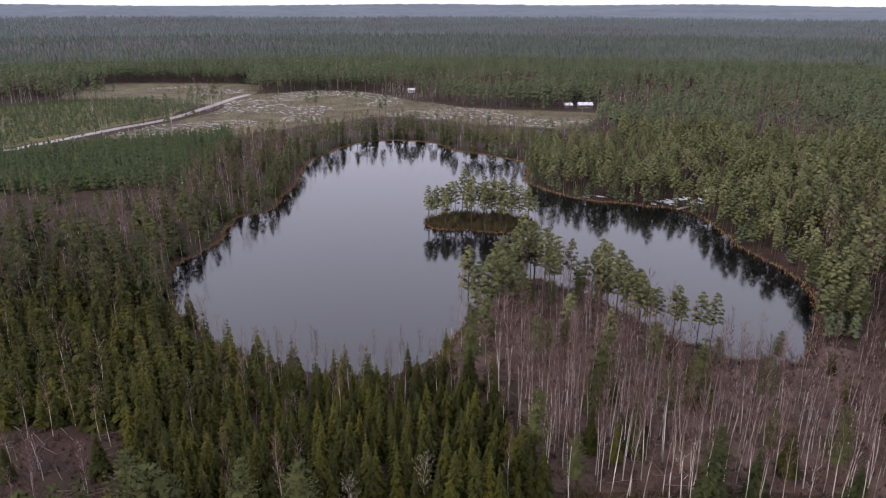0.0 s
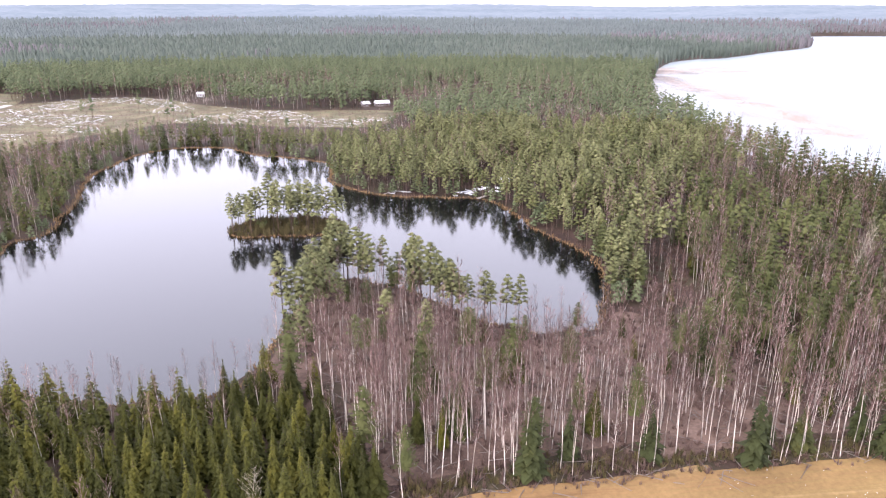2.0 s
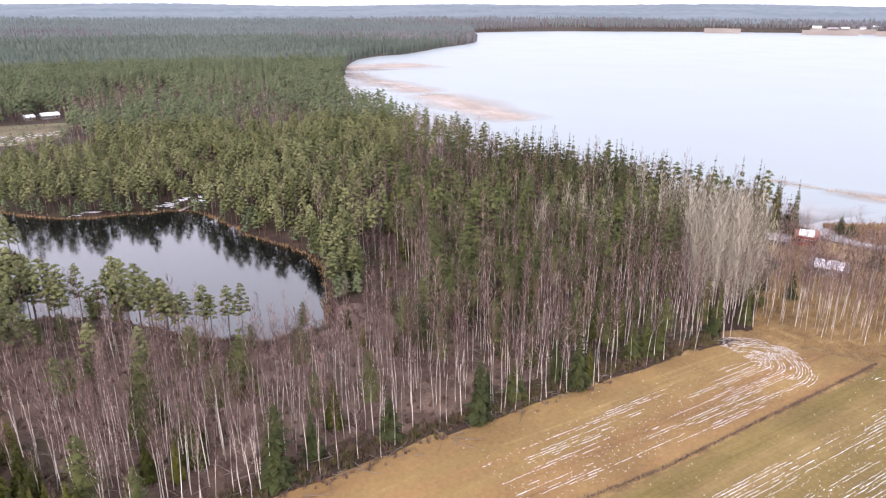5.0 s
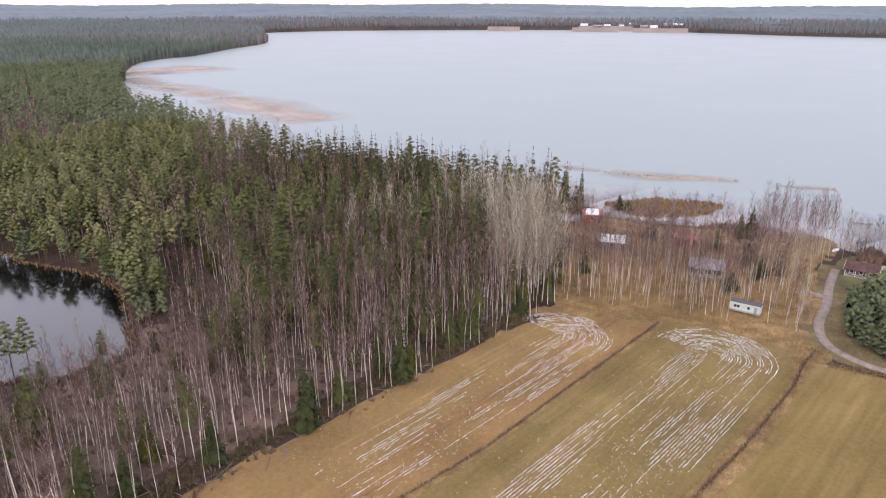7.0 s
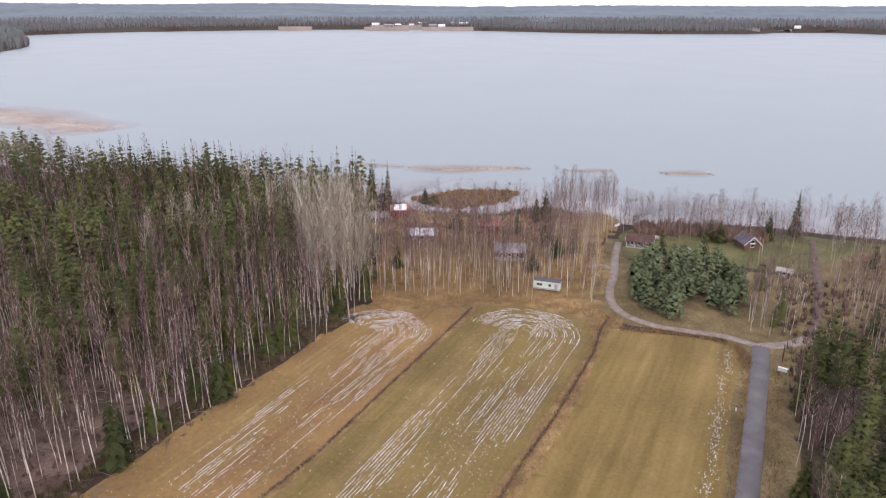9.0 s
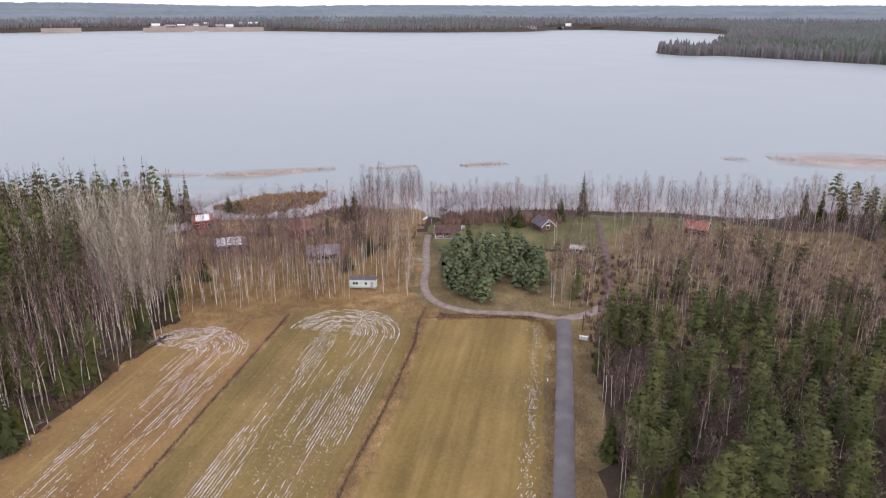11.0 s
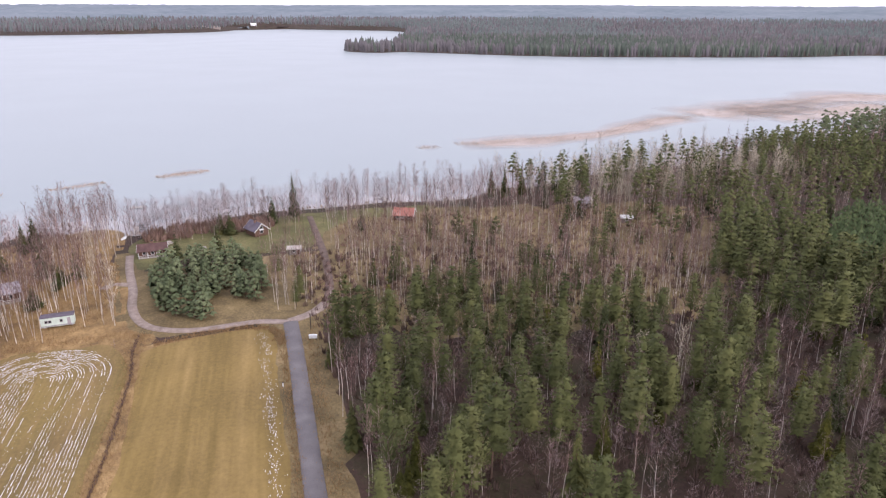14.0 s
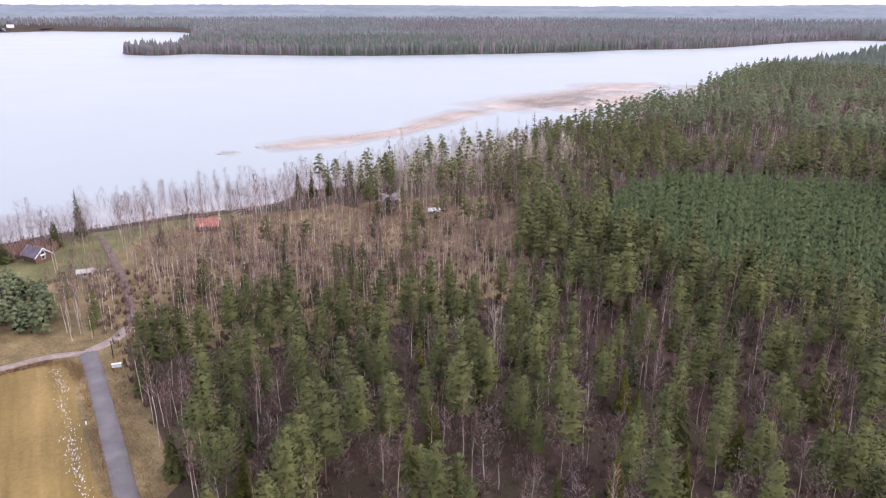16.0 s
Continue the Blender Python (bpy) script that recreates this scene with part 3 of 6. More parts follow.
def pine(seed, whorls, lobes, sprays, h=17.0, base=0.4, radius=2.6, cone=0.6, size=0.7, limbs=True, droop=0.5, needles=2):
    """A pine in whorls of boughs. base: where the crown begins; cone: 0 round and high, 1 pointed and deep; sprays: needle clumps on a bough."""
    s = Shape(seed)
    s.top = h
    r = s.r
    bx, by = r.uniform(-0.3, 0.3), r.uniform(-0.3, 0.3)

    def stem(u):
        return Vector((bx * math.sin(u * 2.6), by * math.sin(u * 2.1), h * u))

    us = [-0.02, 0.35, 0.7, 0.97] if limbs else [-0.02, 0.95]
    s.tube([tuple(stem(u)) for u in us], [0.15 * (1 - 0.85 * max(u, 0)) * h / 17 + 0.02 for u in us], 5 if limbs else 3)
    for i in range(whorls):
        u = min(1.0, max(0.0, (i + r.uniform(-0.2, 0.2)) / (whorls - 1)))
        full = (1 - cone) * math.sin(math.pi * min(1, 0.24 + 0.68 * u)) ** 0.7 + cone * (1 - u) ** 0.75
        reach = radius * (0.1 + 0.9 * full) * r.uniform(0.85, 1.12)
        gap = h * (0.99 - base) / whorls
        o = stem(base + (0.95 - base) * u) + Vector((r.uniform(-0.15, 0.15) * reach, r.uniform(-0.15, 0.15) * reach, 0.6 * gap))
        inner = 0.66 if sprays else 1.0
        rim = s.umbrella(o, reach * inner, (droop * reach * 0.5 + gap * 0.75) * inner, max(3, round(lobes * (0.55 + 0.45 * full))))
        for p in rim:
            tip = o + (Vector(p) - o) / inner
            tip.z += reach * r.uniform(0.0, 0.3)
            out = Vector((tip.x - o.x, tip.y - o.y, 0)).normalized()
            side = Vector((-out.y, out.x, 0))
            for j in range(sprays):
                c = o.lerp(tip, 1.0 - 0.55 * (j + r.uniform(-0.3, 0.3)) / sprays) + side * r.uniform(-0.32, 0.32) * reach + Vector((0, 0, 0.05 * size))
                q = size * r.uniform(0.75, 1.2)
                for g in range(needles):
                    d = (out * r.uniform(0.2, 0.9) + side * r.uniform(-0.9, 0.9) + Vector((0, 0, r.uniform(-0.1, 0.9)))).normalized()
                    e = d.cross(Vector((r.gauss(0, 0.6), r.gauss(0, 0.6), 1))).normalized() * q * r.uniform(0.2, 0.34)
                    b = c - d * q * 0.4
                    s.add([tuple(b - e), tuple(b + e), tuple(b + d * q * r.uniform(0.9, 1.2))], [(0, 1, 2)], 1, tuple(c - Vector((0, 0, 0.5 * q))))
    s.sliver(tuple(stem(0.93)), tuple(stem(1.0)), 0.12)
    return s.arrays()


def cloud_pine(seed, domes, lobes, sprays, h=17.0, base=0.5, radius=2.7, cone=0.3, size=0.7, puff=1.25):
    """A pine whose crown is a heap of rounded clumps on a bare stem."""
    s = Shape(seed)
    s.top = h
    r = s.r
    bx, by = r.uniform(-0.4, 0.4), r.uniform(-0.4, 0.4)
    s.tube([(0, 0, -0.3), (bx * 0.5, by * 0.5, h * 0.5), (bx, by, h * 0.93)], [0.15, 0.12, 0.03], 4 if sprays > 2 else 3)
    for i in range(domes):
        u = (i + r.uniform(0.1, 0.9)) / domes
        full = (1 - cone) * math.sin(math.pi * min(1, 0.25 + 0.68 * u)) ** 0.7 + cone * (1 - u) ** 0.75
        a = i * 2.4 + r.uniform(-0.5, 0.5)
        q = radius * full * r.uniform(0.45, 0.85) if i < domes - 1 else 0.0
        o = Vector((bx + math.cos(a) * q, by + math.sin(a) * q, h * (base + (0.985 - base) * u) + 0.2))
        w = puff * r.uniform(0.75, 1.25) * (0.55 + 0.55 * full)
        s.sliver((bx * 0.8, by * 0.8, o.z - 0.9), tuple(o - Vector((0, 0, 0.5))), 0.06, 0)
        k0 = s.n
        rim = s.umbrella(o, w, w * 0.85, lobes, 0.25)
        for n in range(k0, s.n):
            d = Vector(s.v[n]) - o + Vector((0, 0, w * 0.7))
            s.nrm[n] = tuple((Vector(s.nrm[n]) * 0.5 + d.normalized()).normalized())
        for p in rim:
            for g in range(sprays):
                c = o.lerp(Vector(p), r.uniform(0.35, 1.05)) + Vector((r.uniform(-0.3, 0.3), r.uniform(-0.3, 0.3), 0.1)) * w
                d = (c - o + Vector((r.gauss(0, 0.5), r.gauss(0, 0.5), r.gauss(0.5, 0.4))) * w).normalized()
                z = size * r.uniform(0.7, 1.2)
                e = d.cross(Vector((r.gauss(0, 0.6), r.gauss(0, 0.6), 1))).normalized() * z * r.uniform(0.2, 0.34)
                b = c - d * z * 0.4
                s.add([tuple(b - e), tuple(b + e), tuple(b + d * z)], [(0, 1, 2)], 1, tuple(o - Vector((0, 0, 0.6 * w))))
    return s.arrays()


def birch(seed, limbs, twigs, h=19.0, base=0.45, radius=1.7, thick=0.028, segs=5, steep=1.0, stout=1.0, white=5, wild=0.0):
    """A bare broadleaf; white: every how manieth limb is pale bark like the stem."""
    s = Shape(seed)
    s.top = h
    r = s.r
    lx, ly = r.uniform(-0.9, 0.9), r.uniform(-0.9, 0.9)
    wob = r.uniform(0, 6)

    def stem(u):
        return Vector((lx * u * u + 0.14 * math.sin(u * 7 + wob), ly * u * u + 0.14 * math.cos(u * 6 + wob), h * u))

    us = [-0.02] + [(i + 1) / segs * 0.97 for i in range(segs)]
    wide = [(0.07 * (1 - 0.85 * max(u, 0)) * h / 19 + 0.012) * stout for u in us]
    cut = max(1, round((len(us) - 1) * 0.6))
    path = [tuple(stem(u)) for u in us]
    s.tube(path[:cut + 1], wide[:cut + 1], 5 if segs > 4 else 3)
    if cut < len(us) - 1:
        s.tube(path[cut:], wide[cut:], 3, 0 if white == 1 else 1)
    ends = []
    for i in range(limbs):
        u = base + (0.96 - base) * (i + r.random()) / limbs
        a = i * 2.4 + r.uniform(-0.6, 0.6)
        L = radius * (0.3 + 0.9 * math.sin(math.pi * min(1, 0.25 + 0.7 * (u - base) / (1 - base)))) * r.uniform(0.7, 1.15)
        o = stem(u)
        e = o + Vector((math.cos(a) * L * 0.75, math.sin(a) * L * 0.75, L * steep * r.uniform(0.7, 1.3)))
        s.sliver(tuple(o), tuple(e), 0.012 + thick * 0.45, 0 if i % white == 0 else 1)
        ends.append((o, e))
    for i in range(twigs):
        o, e = ends[i % limbs]
        b = o.lerp(e, r.uniform(0.25, 1.0))
        away = (e - o).normalized() * 0.6
        away *= 1 - 0.6 * wild
        d = (away + Vector((r.gauss(0, 0.36 + 0.3 * wild), r.gauss(0, 0.36 + 0.3 * wild), r.gauss(0.45 - 0.1 * wild, 0.35 + 0.25 * wild)))).normalized() * r.uniform(0.5, 1.1) * (0.55 + 0.22 * radius) * (1 - 0.3 * wild)
        s.sliver(tuple(b), tuple(b + d), thick * r.uniform(0.7, 1.2), 1)
    return s.arrays()


def far_tree(seed, h, w, pointed):
    """A small ragged crown for the woods beyond the waters."""
    s = Shape(seed)
    s.top = h
    r = s.r
    rings = ((0.0, 0.9), (0.55, 0.62)) if pointed else ((0.0, 0.55), (0.7, 0.8))
    pts, a0 = [], r.uniform(0, 6)
    for z, q in rings:
        a0 += r.uniform(0.2, 0.8)
        pts += [(w * q * r.uniform(0.5, 1.3) * math.cos(a0 + k * 2.094), w * q * r.uniform(0.5, 1.3) * math.sin(a0 + k * 2.094), h * (z + r.uniform(-0.1, 0.1) * (z > 0))) for k in range(3)]
    pts.append((r.uniform(-0.2, 0.2) * w, r.uniform(-0.2, 0.2) * w, h))
    tris = []
    for k in range(3):
        a, b = k, (k + 1) % 3
        tris += [(a, b, b + 3), (a, b + 3, a + 3), (a + 3, b + 3, 6)]
    s.add(pts, tris, 1)
    return s.arrays()


HIGH = {
    "spruce": [spruce(11 + i, 26, 9, 12, 0.14 + 0.02 * (i % 3)) for i in range(6)],
    "dark": [spruce(21 + i, 20, 8, 19, 0.15 + 0.015 * (i % 3)) for i in range(3)],
    "pine": [pine(31 + i, 12, 7, 4, 17, 0.26 + 0.06 * (i % 3), 2.8, 0.6 - 0.1 * (i % 3), 0.6) for i in range(6)],
    "tall_pine": [cloud_pine(41 + i, 30, 4, 6, 18, 0.46, 2.5, 0.45, 0.5, 0.85) for i in range(4)],
    "young": [cloud_pine(51 + i, 20, 4, 6, 7, 0.14, 1.9, 0.5, 0.42, 0.8) for i in range(4)],
    "birch": [birch(61 + i, 30, 330, 19, 0.4, 1.35, 0.021, 5, 1.7, 0.9) if i < 5 else birch(66, 26, 300, 16, 0.35, 2.5, 0.02, 5, 1.0, 1.0, 2) for i in range(6)],
    "alder": [birch(81 + i, 34, 420, 13, 0.2, 2.6, 0.018, 5, 0.8, 1.0, 5, 1.0) for i in range(4)],
    "aspen": [birch(71 + i, 44, 560, 19, 0.2, 2.3, 0.03, 5, 1.8, 1.2, 2) for i in range(4)],
}
MID = {
    "near_pine": [pine(91 + i, 10, 6, 3, 17, 0.28 + 0.06 * (i % 3), 2.8, 0.55 - 0.1 * (i % 3), 0.75, False) for i in range(5)],
    "near_birch": [birch(95 + i, 18, 150, 19, 0.4, 1.35, 0.036, 4, 1.7, 0.9) if i < 4 else birch(99, 20, 150, 16, 0.35, 2.5, 0.032, 4, 1.0, 1.0, 2) for i in range(5)],
    "spruce": [spruce(111 + i, 13, 6, 12, 0.185) for i in range(4)],
    "dark": [spruce(121 + i, 13, 6, 19, 0.17) for i in range(4)],
    "pine": [cloud_pine(131 + i, 18, 3, 2, 17, 0.4 + 0.05 * (i % 3), 2.6, 0.62 - 0.1 * (i % 3), 0.75, 1.1) for i in range(6)],
    "tall_pine": [cloud_pine(141 + i, 24, 3, 4, 18, 0.46, 2.6, 0.4, 0.6, 0.95) for i in range(4)],
    "young": [cloud_pine(151 + i, 16, 4, 3, 7, 0.14, 1.9, 0.5, 0.55, 0.85) for i in range(4)],
    "birch": [birch(161 + i, 14, 115, 19, 0.38, 1.6, 0.055, 4, 1.4, 0.8) for i in range(6)],
    "alder": [birch(181 + i, 30, 480, 13, 0.2, 2.4, 0.024, 3, 0.8, 0.9, 5, 1.0) for i in range(5)],
    "near_alder": [birch(191 + i, 24, 230, 13, 0.2, 2.7, 0.026, 3, 0.8, 0.9, 5, 1.0) for i in range(5)],
    "fine_birch": [birch(195 + i, 26, 300, 19, 0.36, 1.8, 0.033, 4, 1.2, 0.85, 5, 0.6) for i in range(5)],
    "aspen": [birch(171 + i, 34, 400, 19, 0.2, 2.1, 0.034, 4, 1.8, 0.9, 3) for i in range(4)],
}
LOW = {
    "spruce": [pine(211 + i, 5, 4, 0, 12, 0.08, 2.0, 1.0, 1, False, 1.0) for i in range(3)],
    "dark": [pine(221 + i, 6, 4, 0, 19, 0.15, 2.3, 1.0, 1, False, 1.0) for i in range(3)],
    "pine": [cloud_pine(231 + i, 8, 3, 0, 17, 0.5, 2.3, 0.5, 0.9, 1.6) for i in range(6)],
    "tall_pine": [cloud_pine(241 + i, 8, 3, 0, 18, 0.55, 2.3, 0.4, 0.9, 1.6) for i in range(4)],
    "young": [pine(251 + i, 3, 4, 0, 6, 0.06, 1.3, 0.7, 1, False) for i in range(3)],
    "birch": [birch(261 + i, 7, 34, 19, 0.4, 1.9, 0.13, 2, 1.2, 1.2) for i in range(4)],
    "alder": [birch(281 + i, 7, 36, 13, 0.2, 2.4, 0.12, 2, 1.0, 1.2) for i in range(3)],
    "aspen": [birch(271 + i, 7, 40, 19, 0.3, 2.3, 0.12, 2, 1.8, 1.4) for i in range(3)],
}
FAR = {k: [far_tree(311 + i, 17, 3.4 if k == "birch" else 3.0, k in ("spruce", "dark")) for i in range(4)] for k in ("spruce", "dark", "pine", "birch")}
BASE_H = {"spruce": 12, "dark": 19, "pine": 17, "tall_pine": 18, "young": 7, "birch": 19, "aspen": 19, "alder": 13}
SKIN = {"spruce": (M_BARK, M_SPRUCE), "dark": (M_BARK, M_DARK), "pine": (M_BARK, M_PINE), "tall_pine": (M_BARK, M_BRIGHTPINE), "young": (M_BARK, M_YOUNG),
        "birch": (M_BIRCH, M_TWIG), "aspen": (M_BIRCH, M_PALE), "alder": (M_BARK, M_ALDER)}


def planted(name, shapes, where, mats, label, category, soft=True):
    """One stand of trees, joined: where has rows of x, y, z, height factor, turn."""
    if not len(where):
        return
    V, F, S, T, N, off = [], [], [], [], [], 0
    rng = np.random.default_rng(len(where))
    pick = rng.integers(0, len(shapes), len(where))
    for k, (v, f, s, nn) in enumerate(shapes):
        w = where[pick == k]
        if not len(w):
            continue
        c, q = np.cos(w[:, 4])[:, None], np.sin(w[:, 4])[:, None]
        sc = w[:, 3][:, None]
        wd = sc ** 0.7 * rng.uniform(0.85, 1.2, (len(w), 1))
        x, y, z = v[:, 0][None], v[:, 1][None], v[:, 2][None]
        lean = rng.normal(0, 0.018, (2, len(w), 1))
        P = np.stack([(x * c - y * q) * wd + w[:, 0:1] + z * sc * lean[0], (x * q + y * c) * wd + w[:, 1:2] + z * sc * lean[1], z * sc + w[:, 2:3]], -1)
        V.append(P.reshape(-1, 3))
        N.append(np.stack([nn[:, 0][None] * c - nn[:, 1][None] * q, nn[:, 0][None] * q + nn[:, 1][None] * c, np.repeat(nn[:, 2][None], len(w), 0)], -1).reshape(-1, 3))
        F.append((f[None] + (np.arange(len(w)) * len(v))[:, None, None] + off).reshape(-1, 3))
        S.append(np.tile(s, len(w)))
        T.append(np.repeat(rng.random(len(w)), len(v)))
        off += len(w) * len(v)
    ob = new(name, mesh_of(name, np.concatenate(V), np.concatenate(F), mats, np.concatenate(S), np.concatenate(T), np.concatenate(N) if soft else None))
    return tagged(ob, label, category, kind="stuff")


# ---------------------------------------------------------------- where the trees stand
def grid(spacing, r0, r1, a0, a1, seed):
    rng = np.random.default_rng(seed)
    n = int(r1 / spacing)
    ix, iy = np.meshgrid(np.arange(-n, n + 1), np.arange(-n, n + 1))
    x = (ix.ravel() + 0.5 * (iy.ravel() % 2)) * spacing
    y = iy.ravel() * spacing
    x, y = x + rng.uniform(-0.42, 0.42, len(x)) * spacing, y + rng.uniform(-0.42, 0.42, len(x)) * spacing
    r, a = np.hypot(x, y), np.degrees(np.arctan2(x, y))
    ok = (r >= r0) & (r < r1) & (a > a0) & (a < a1)
    return x[ok], y[ok], rng


def rings(r0, r1, deep, wide, a0, a1, seed):
    """Places in rings, for far woods of which the tops alone show; wide: an angle in radians."""
    rng = np.random.default_rng(seed)
    rr, aa = np.meshgrid(np.arange(r0, r1, deep), np.arange(radians(a0), radians(a1), wide))
    rr = rr.ravel() + rng.uniform(-0.5, 0.5, rr.size) * deep
    aa = aa.ravel() + rng.uniform(-0.5, 0.5, aa.size) * wide
    return rr * np.sin(aa), rr * np.cos(aa), rng


def patches(x, y, size, seed):
    """Slow random patches between 0 and 1."""
    r = np.random.default_rng(seed)
    out = np.zeros(len(x))
    for k in range(6):
        d, p = r.uniform(0, 6.28), r.uniform(0, 6.28)
        out += np.sin((x * math.cos(d) + y * math.sin(d)) / size * r.uniform(0.6, 1.6) + p)
    return 0.5 + 0.5 * np.tanh(out / 2.2)


KINDS = ["spruce", "dark", "pine", "tall_pine", "young", "birch", "aspen", "alder"]
HOUSES = [(236, 91, 8), (212, 75, 9), (205, 42, 8), (230, 55, 7), (181, 26, 6), (231, 3, 9), (237, -31, 9), (236, -85, 7), (224, -154, 6), (201, -158, 4), (106, 548, 14), (104, 278, 9)]
fields_all = field_edges + [clear_edge]


EDGE_LINE = [(0, 92), (38, 92), (62, 89), (93, 84), (128, 77.5), (148, 72.5)]


def stand(x, y, rng):
    """For each place the kind of tree that grows there (-1: none) and its height."""
    n = len(x)
    r, a = np.hypot(x, y), np.degrees(np.arctan2(x, y))
    mix = patches(x, y, 26, 5)
    mix2 = patches(x, y, 60, 9)
    big = patches(x, y, 170, 12)
    clump = 1 / (1 + np.exp(-14 * (mix - 0.42)))
    thin = np.where(r < 215, 0.55, 1.0)
    clump2 = 1 / (1 + np.exp(-14 * (mix2 - 0.45)))
    prob = np.zeros((n, 8))
    tall = np.full((n, 8), 17.0)
    tall[:, 4], tall[:, 0] = 6.0, 12.0

    def zone(mask, hs=None, **kw):
        prob[mask] = 0
        for k, p in kw.items():
            prob[mask, KINDS.index(k)] = p[mask] if isinstance(p, np.ndarray) else p
        for k, q in (hs or {}).items():
            tall[mask, KINDS.index(k)] = q

    every = np.ones(n, bool)
    zone(every, dict(pine=17, birch=17, dark=18), pine=0.14 + 0.56 * clump, birch=0.1 + 0.5 * (1 - clump), dark=0.05)
    far = r > 700
    zone(far, dict(pine=17, birch=17, dark=18), pine=0.85 - 0.45 * (big < 0.15), birch=0.4 * (big < 0.15), dark=0.14 * (mix2 > 0.75))
    zone(far & (x > 600) & (y < 0), dict(pine=17, birch=16, dark=18), pine=0.08 + 0.5 * (big > 0.55), birch=0.3 + 0.5 * (1 - mix2) * (big < 0.55), dark=0.22 * mix2)
    zone(far & (x > 1400) & (y > 0), dict(pine=17, birch=15, dark=18), pine=0.08 + 0.2 * (big > 0.5), birch=0.65 * (mix2 > 0.2), dark=0.06)
    # the wood between the pond and the wide lake
    ne = (a > 12) & (a < 64) & (r < 700) & (x > 60)
    # By camera bearing: pines under 42 degrees mostly take the brightened copy.
    zone(ne, dict(pine=16, birch=17, dark=17, tall_pine=16), pine=np.where(a < 42, 0.05 + 0.1 * clump, 0.2 + 0.42 * clump), tall_pine=np.where(a < 42, 0.18 + 0.36 * clump, 0.02), birch=0.06 + 0.5 * (1 - clump) * (1 - 0.6 * clump2), dark=0.04)
    zone(ne & (r < 330) & (a > 36), dict(pine=15, birch=16, dark=15), pine=0.1 + 0.46 * clump, birch=0.48 * (1 - clump) + 0.08, dark=0.06 + 0.12 * (1 - clump2))
    zone((x > 205) & (x < 260) & (y > 92) & (y < 250) & (r < 340), dict(dark=18, birch=17, pine=17), dark=0.42, birch=0.3 * (1 - mix) + 0.1, pine=0.15 * mix)
    zone((x > 150) & (x < 225) & (y > 84) & (y < 150), dict(dark=15, aspen=17, pine=14, birch=15), dark=0.3, pine=0.16, birch=0.14, aspen=0.22 * (x + y > 262))
    zone((x > 150) & (x < 266) & (y > -50) & (y < 100) & (a > 62), dict(birch=15), birch=0.05)
    # tall birches between pond and field
    near = (a > 3) & (a < 66) & (y > 60) & (near_line([(8, 95), (95, 175), (160, 140), (150, 72)], x, y) < 400) & (r < 215) & (x * 0.55 + y < 240) & (x > 5)
    zone(near, dict(birch=19, spruce=9, pine=13, dark=12), birch=0.52 + 0.08 * mix, spruce=0.03, pine=0.012 + 0.02 * mix2, dark=0.01 + 0.03 * (a > 42))
    deep = near & (near_line(EDGE_LINE, x, y) > 28)
    zone(deep, dict(birch=18, spruce=9, pine=15, dark=13), spruce=0.1, birch=0.42 - 0.1 * (a > 40), pine=0.03 + 0.07 * clump2, dark=0.03 + 0.1 * (a > 40))
    # the near headland, with pines on its shore
    head = (y > 135) & (y < 192) & (x > -2) & (x < 62)
    zone(head, dict(birch=13, tall_pine=15, pine=8), birch=0.46, pine=0.07, tall_pine=0.02)
    rim = near_line(pond_shore + pond_shore[:1], x, y)
    zone(near & (rim < 24) & (x > 45), dict(birch=12, pine=8, spruce=7), birch=0.26, pine=0.02, spruce=0.02)
    zone(head & (rim < 9) & (y > 150), dict(birch=13, tall_pine=16, pine=12), birch=0.25, tall_pine=0.3, pine=0.06)
    zone((y > 176) & (y < 192) & (x > 12) & (x < 44), dict(tall_pine=16, birch=14), tall_pine=0.42, birch=0.3)
    # west of the pond
    west = (x < -60) & (y > 150) & (y < 420) & (r < 520)
    zone(west, dict(birch=15, dark=17, pine=15), birch=0.3 * (1 - mix2) + 0.22, dark=0.2 * mix2 + 0.08, pine=0.1)
    zone((x > -140) & (x < -60) & (y > 240) & (y < 420), dict(birch=14, dark=15, pine=13), birch=0.5, dark=0.06, pine=0.1)
    zone((x > -300) & (x <= -110) & (y > 225) & (y < 420), dict(birch=9, dark=9, pine=9), birch=0.3, dark=0.05, pine=0.08)
    # the pond's far bank
    bank = (x > -75) & (x < 125) & (y > 255) & (y < 470) & (rim < 60)
    zone(bank, dict(pine=12, tall_pine=13, birch=12, dark=13), pine=0.15, tall_pine=0.35, birch=0.25, dark=0.05)
    zone(bank & (x < 20) & (rim > 40), dict(pine=8, birch=8), pine=0.2, birch=0.4)
    zone((x > -125) & (x < 100) & (y > 385) & (y < 500) & (rim > 12), dict(pine=7, birch=8), pine=0.2, birch=0.45)
    zone((x > 40) & (x < 115) & (y > 262) & (y < 330), dict(pine=13, tall_pine=14, birch=14), pine=0.2, tall_pine=0.5, birch=0.15)
    # shore strip before the spruces
    zone(inside(SPRUCES, x, y), dict(spruce=9.6, birch=14, dark=15), spruce=0.74 + 0.2 * mix, birch=0.05, dark=0.0)
    zone(inside(SPRUCES, x, y) & (y > 114) & (x > -46), dict(spruce=9.2, birch=11.5), spruce=0.62, birch=0.3)
    zone((x > -70) & (x < 2) & (y > 126) & (rim < 5) & (y < 165), dict(birch=10, spruce=8), birch=0.6, spruce=0.12)
    zone((x < -40) & (y < 200) & (y > 160) & (rim > 4), dict(spruce=12, dark=17, birch=13), spruce=0.3, dark=0.35, birch=0.25)
    zone(inside(SLASH, x, y), dict(birch=13), birch=0.12, spruce=0.02)
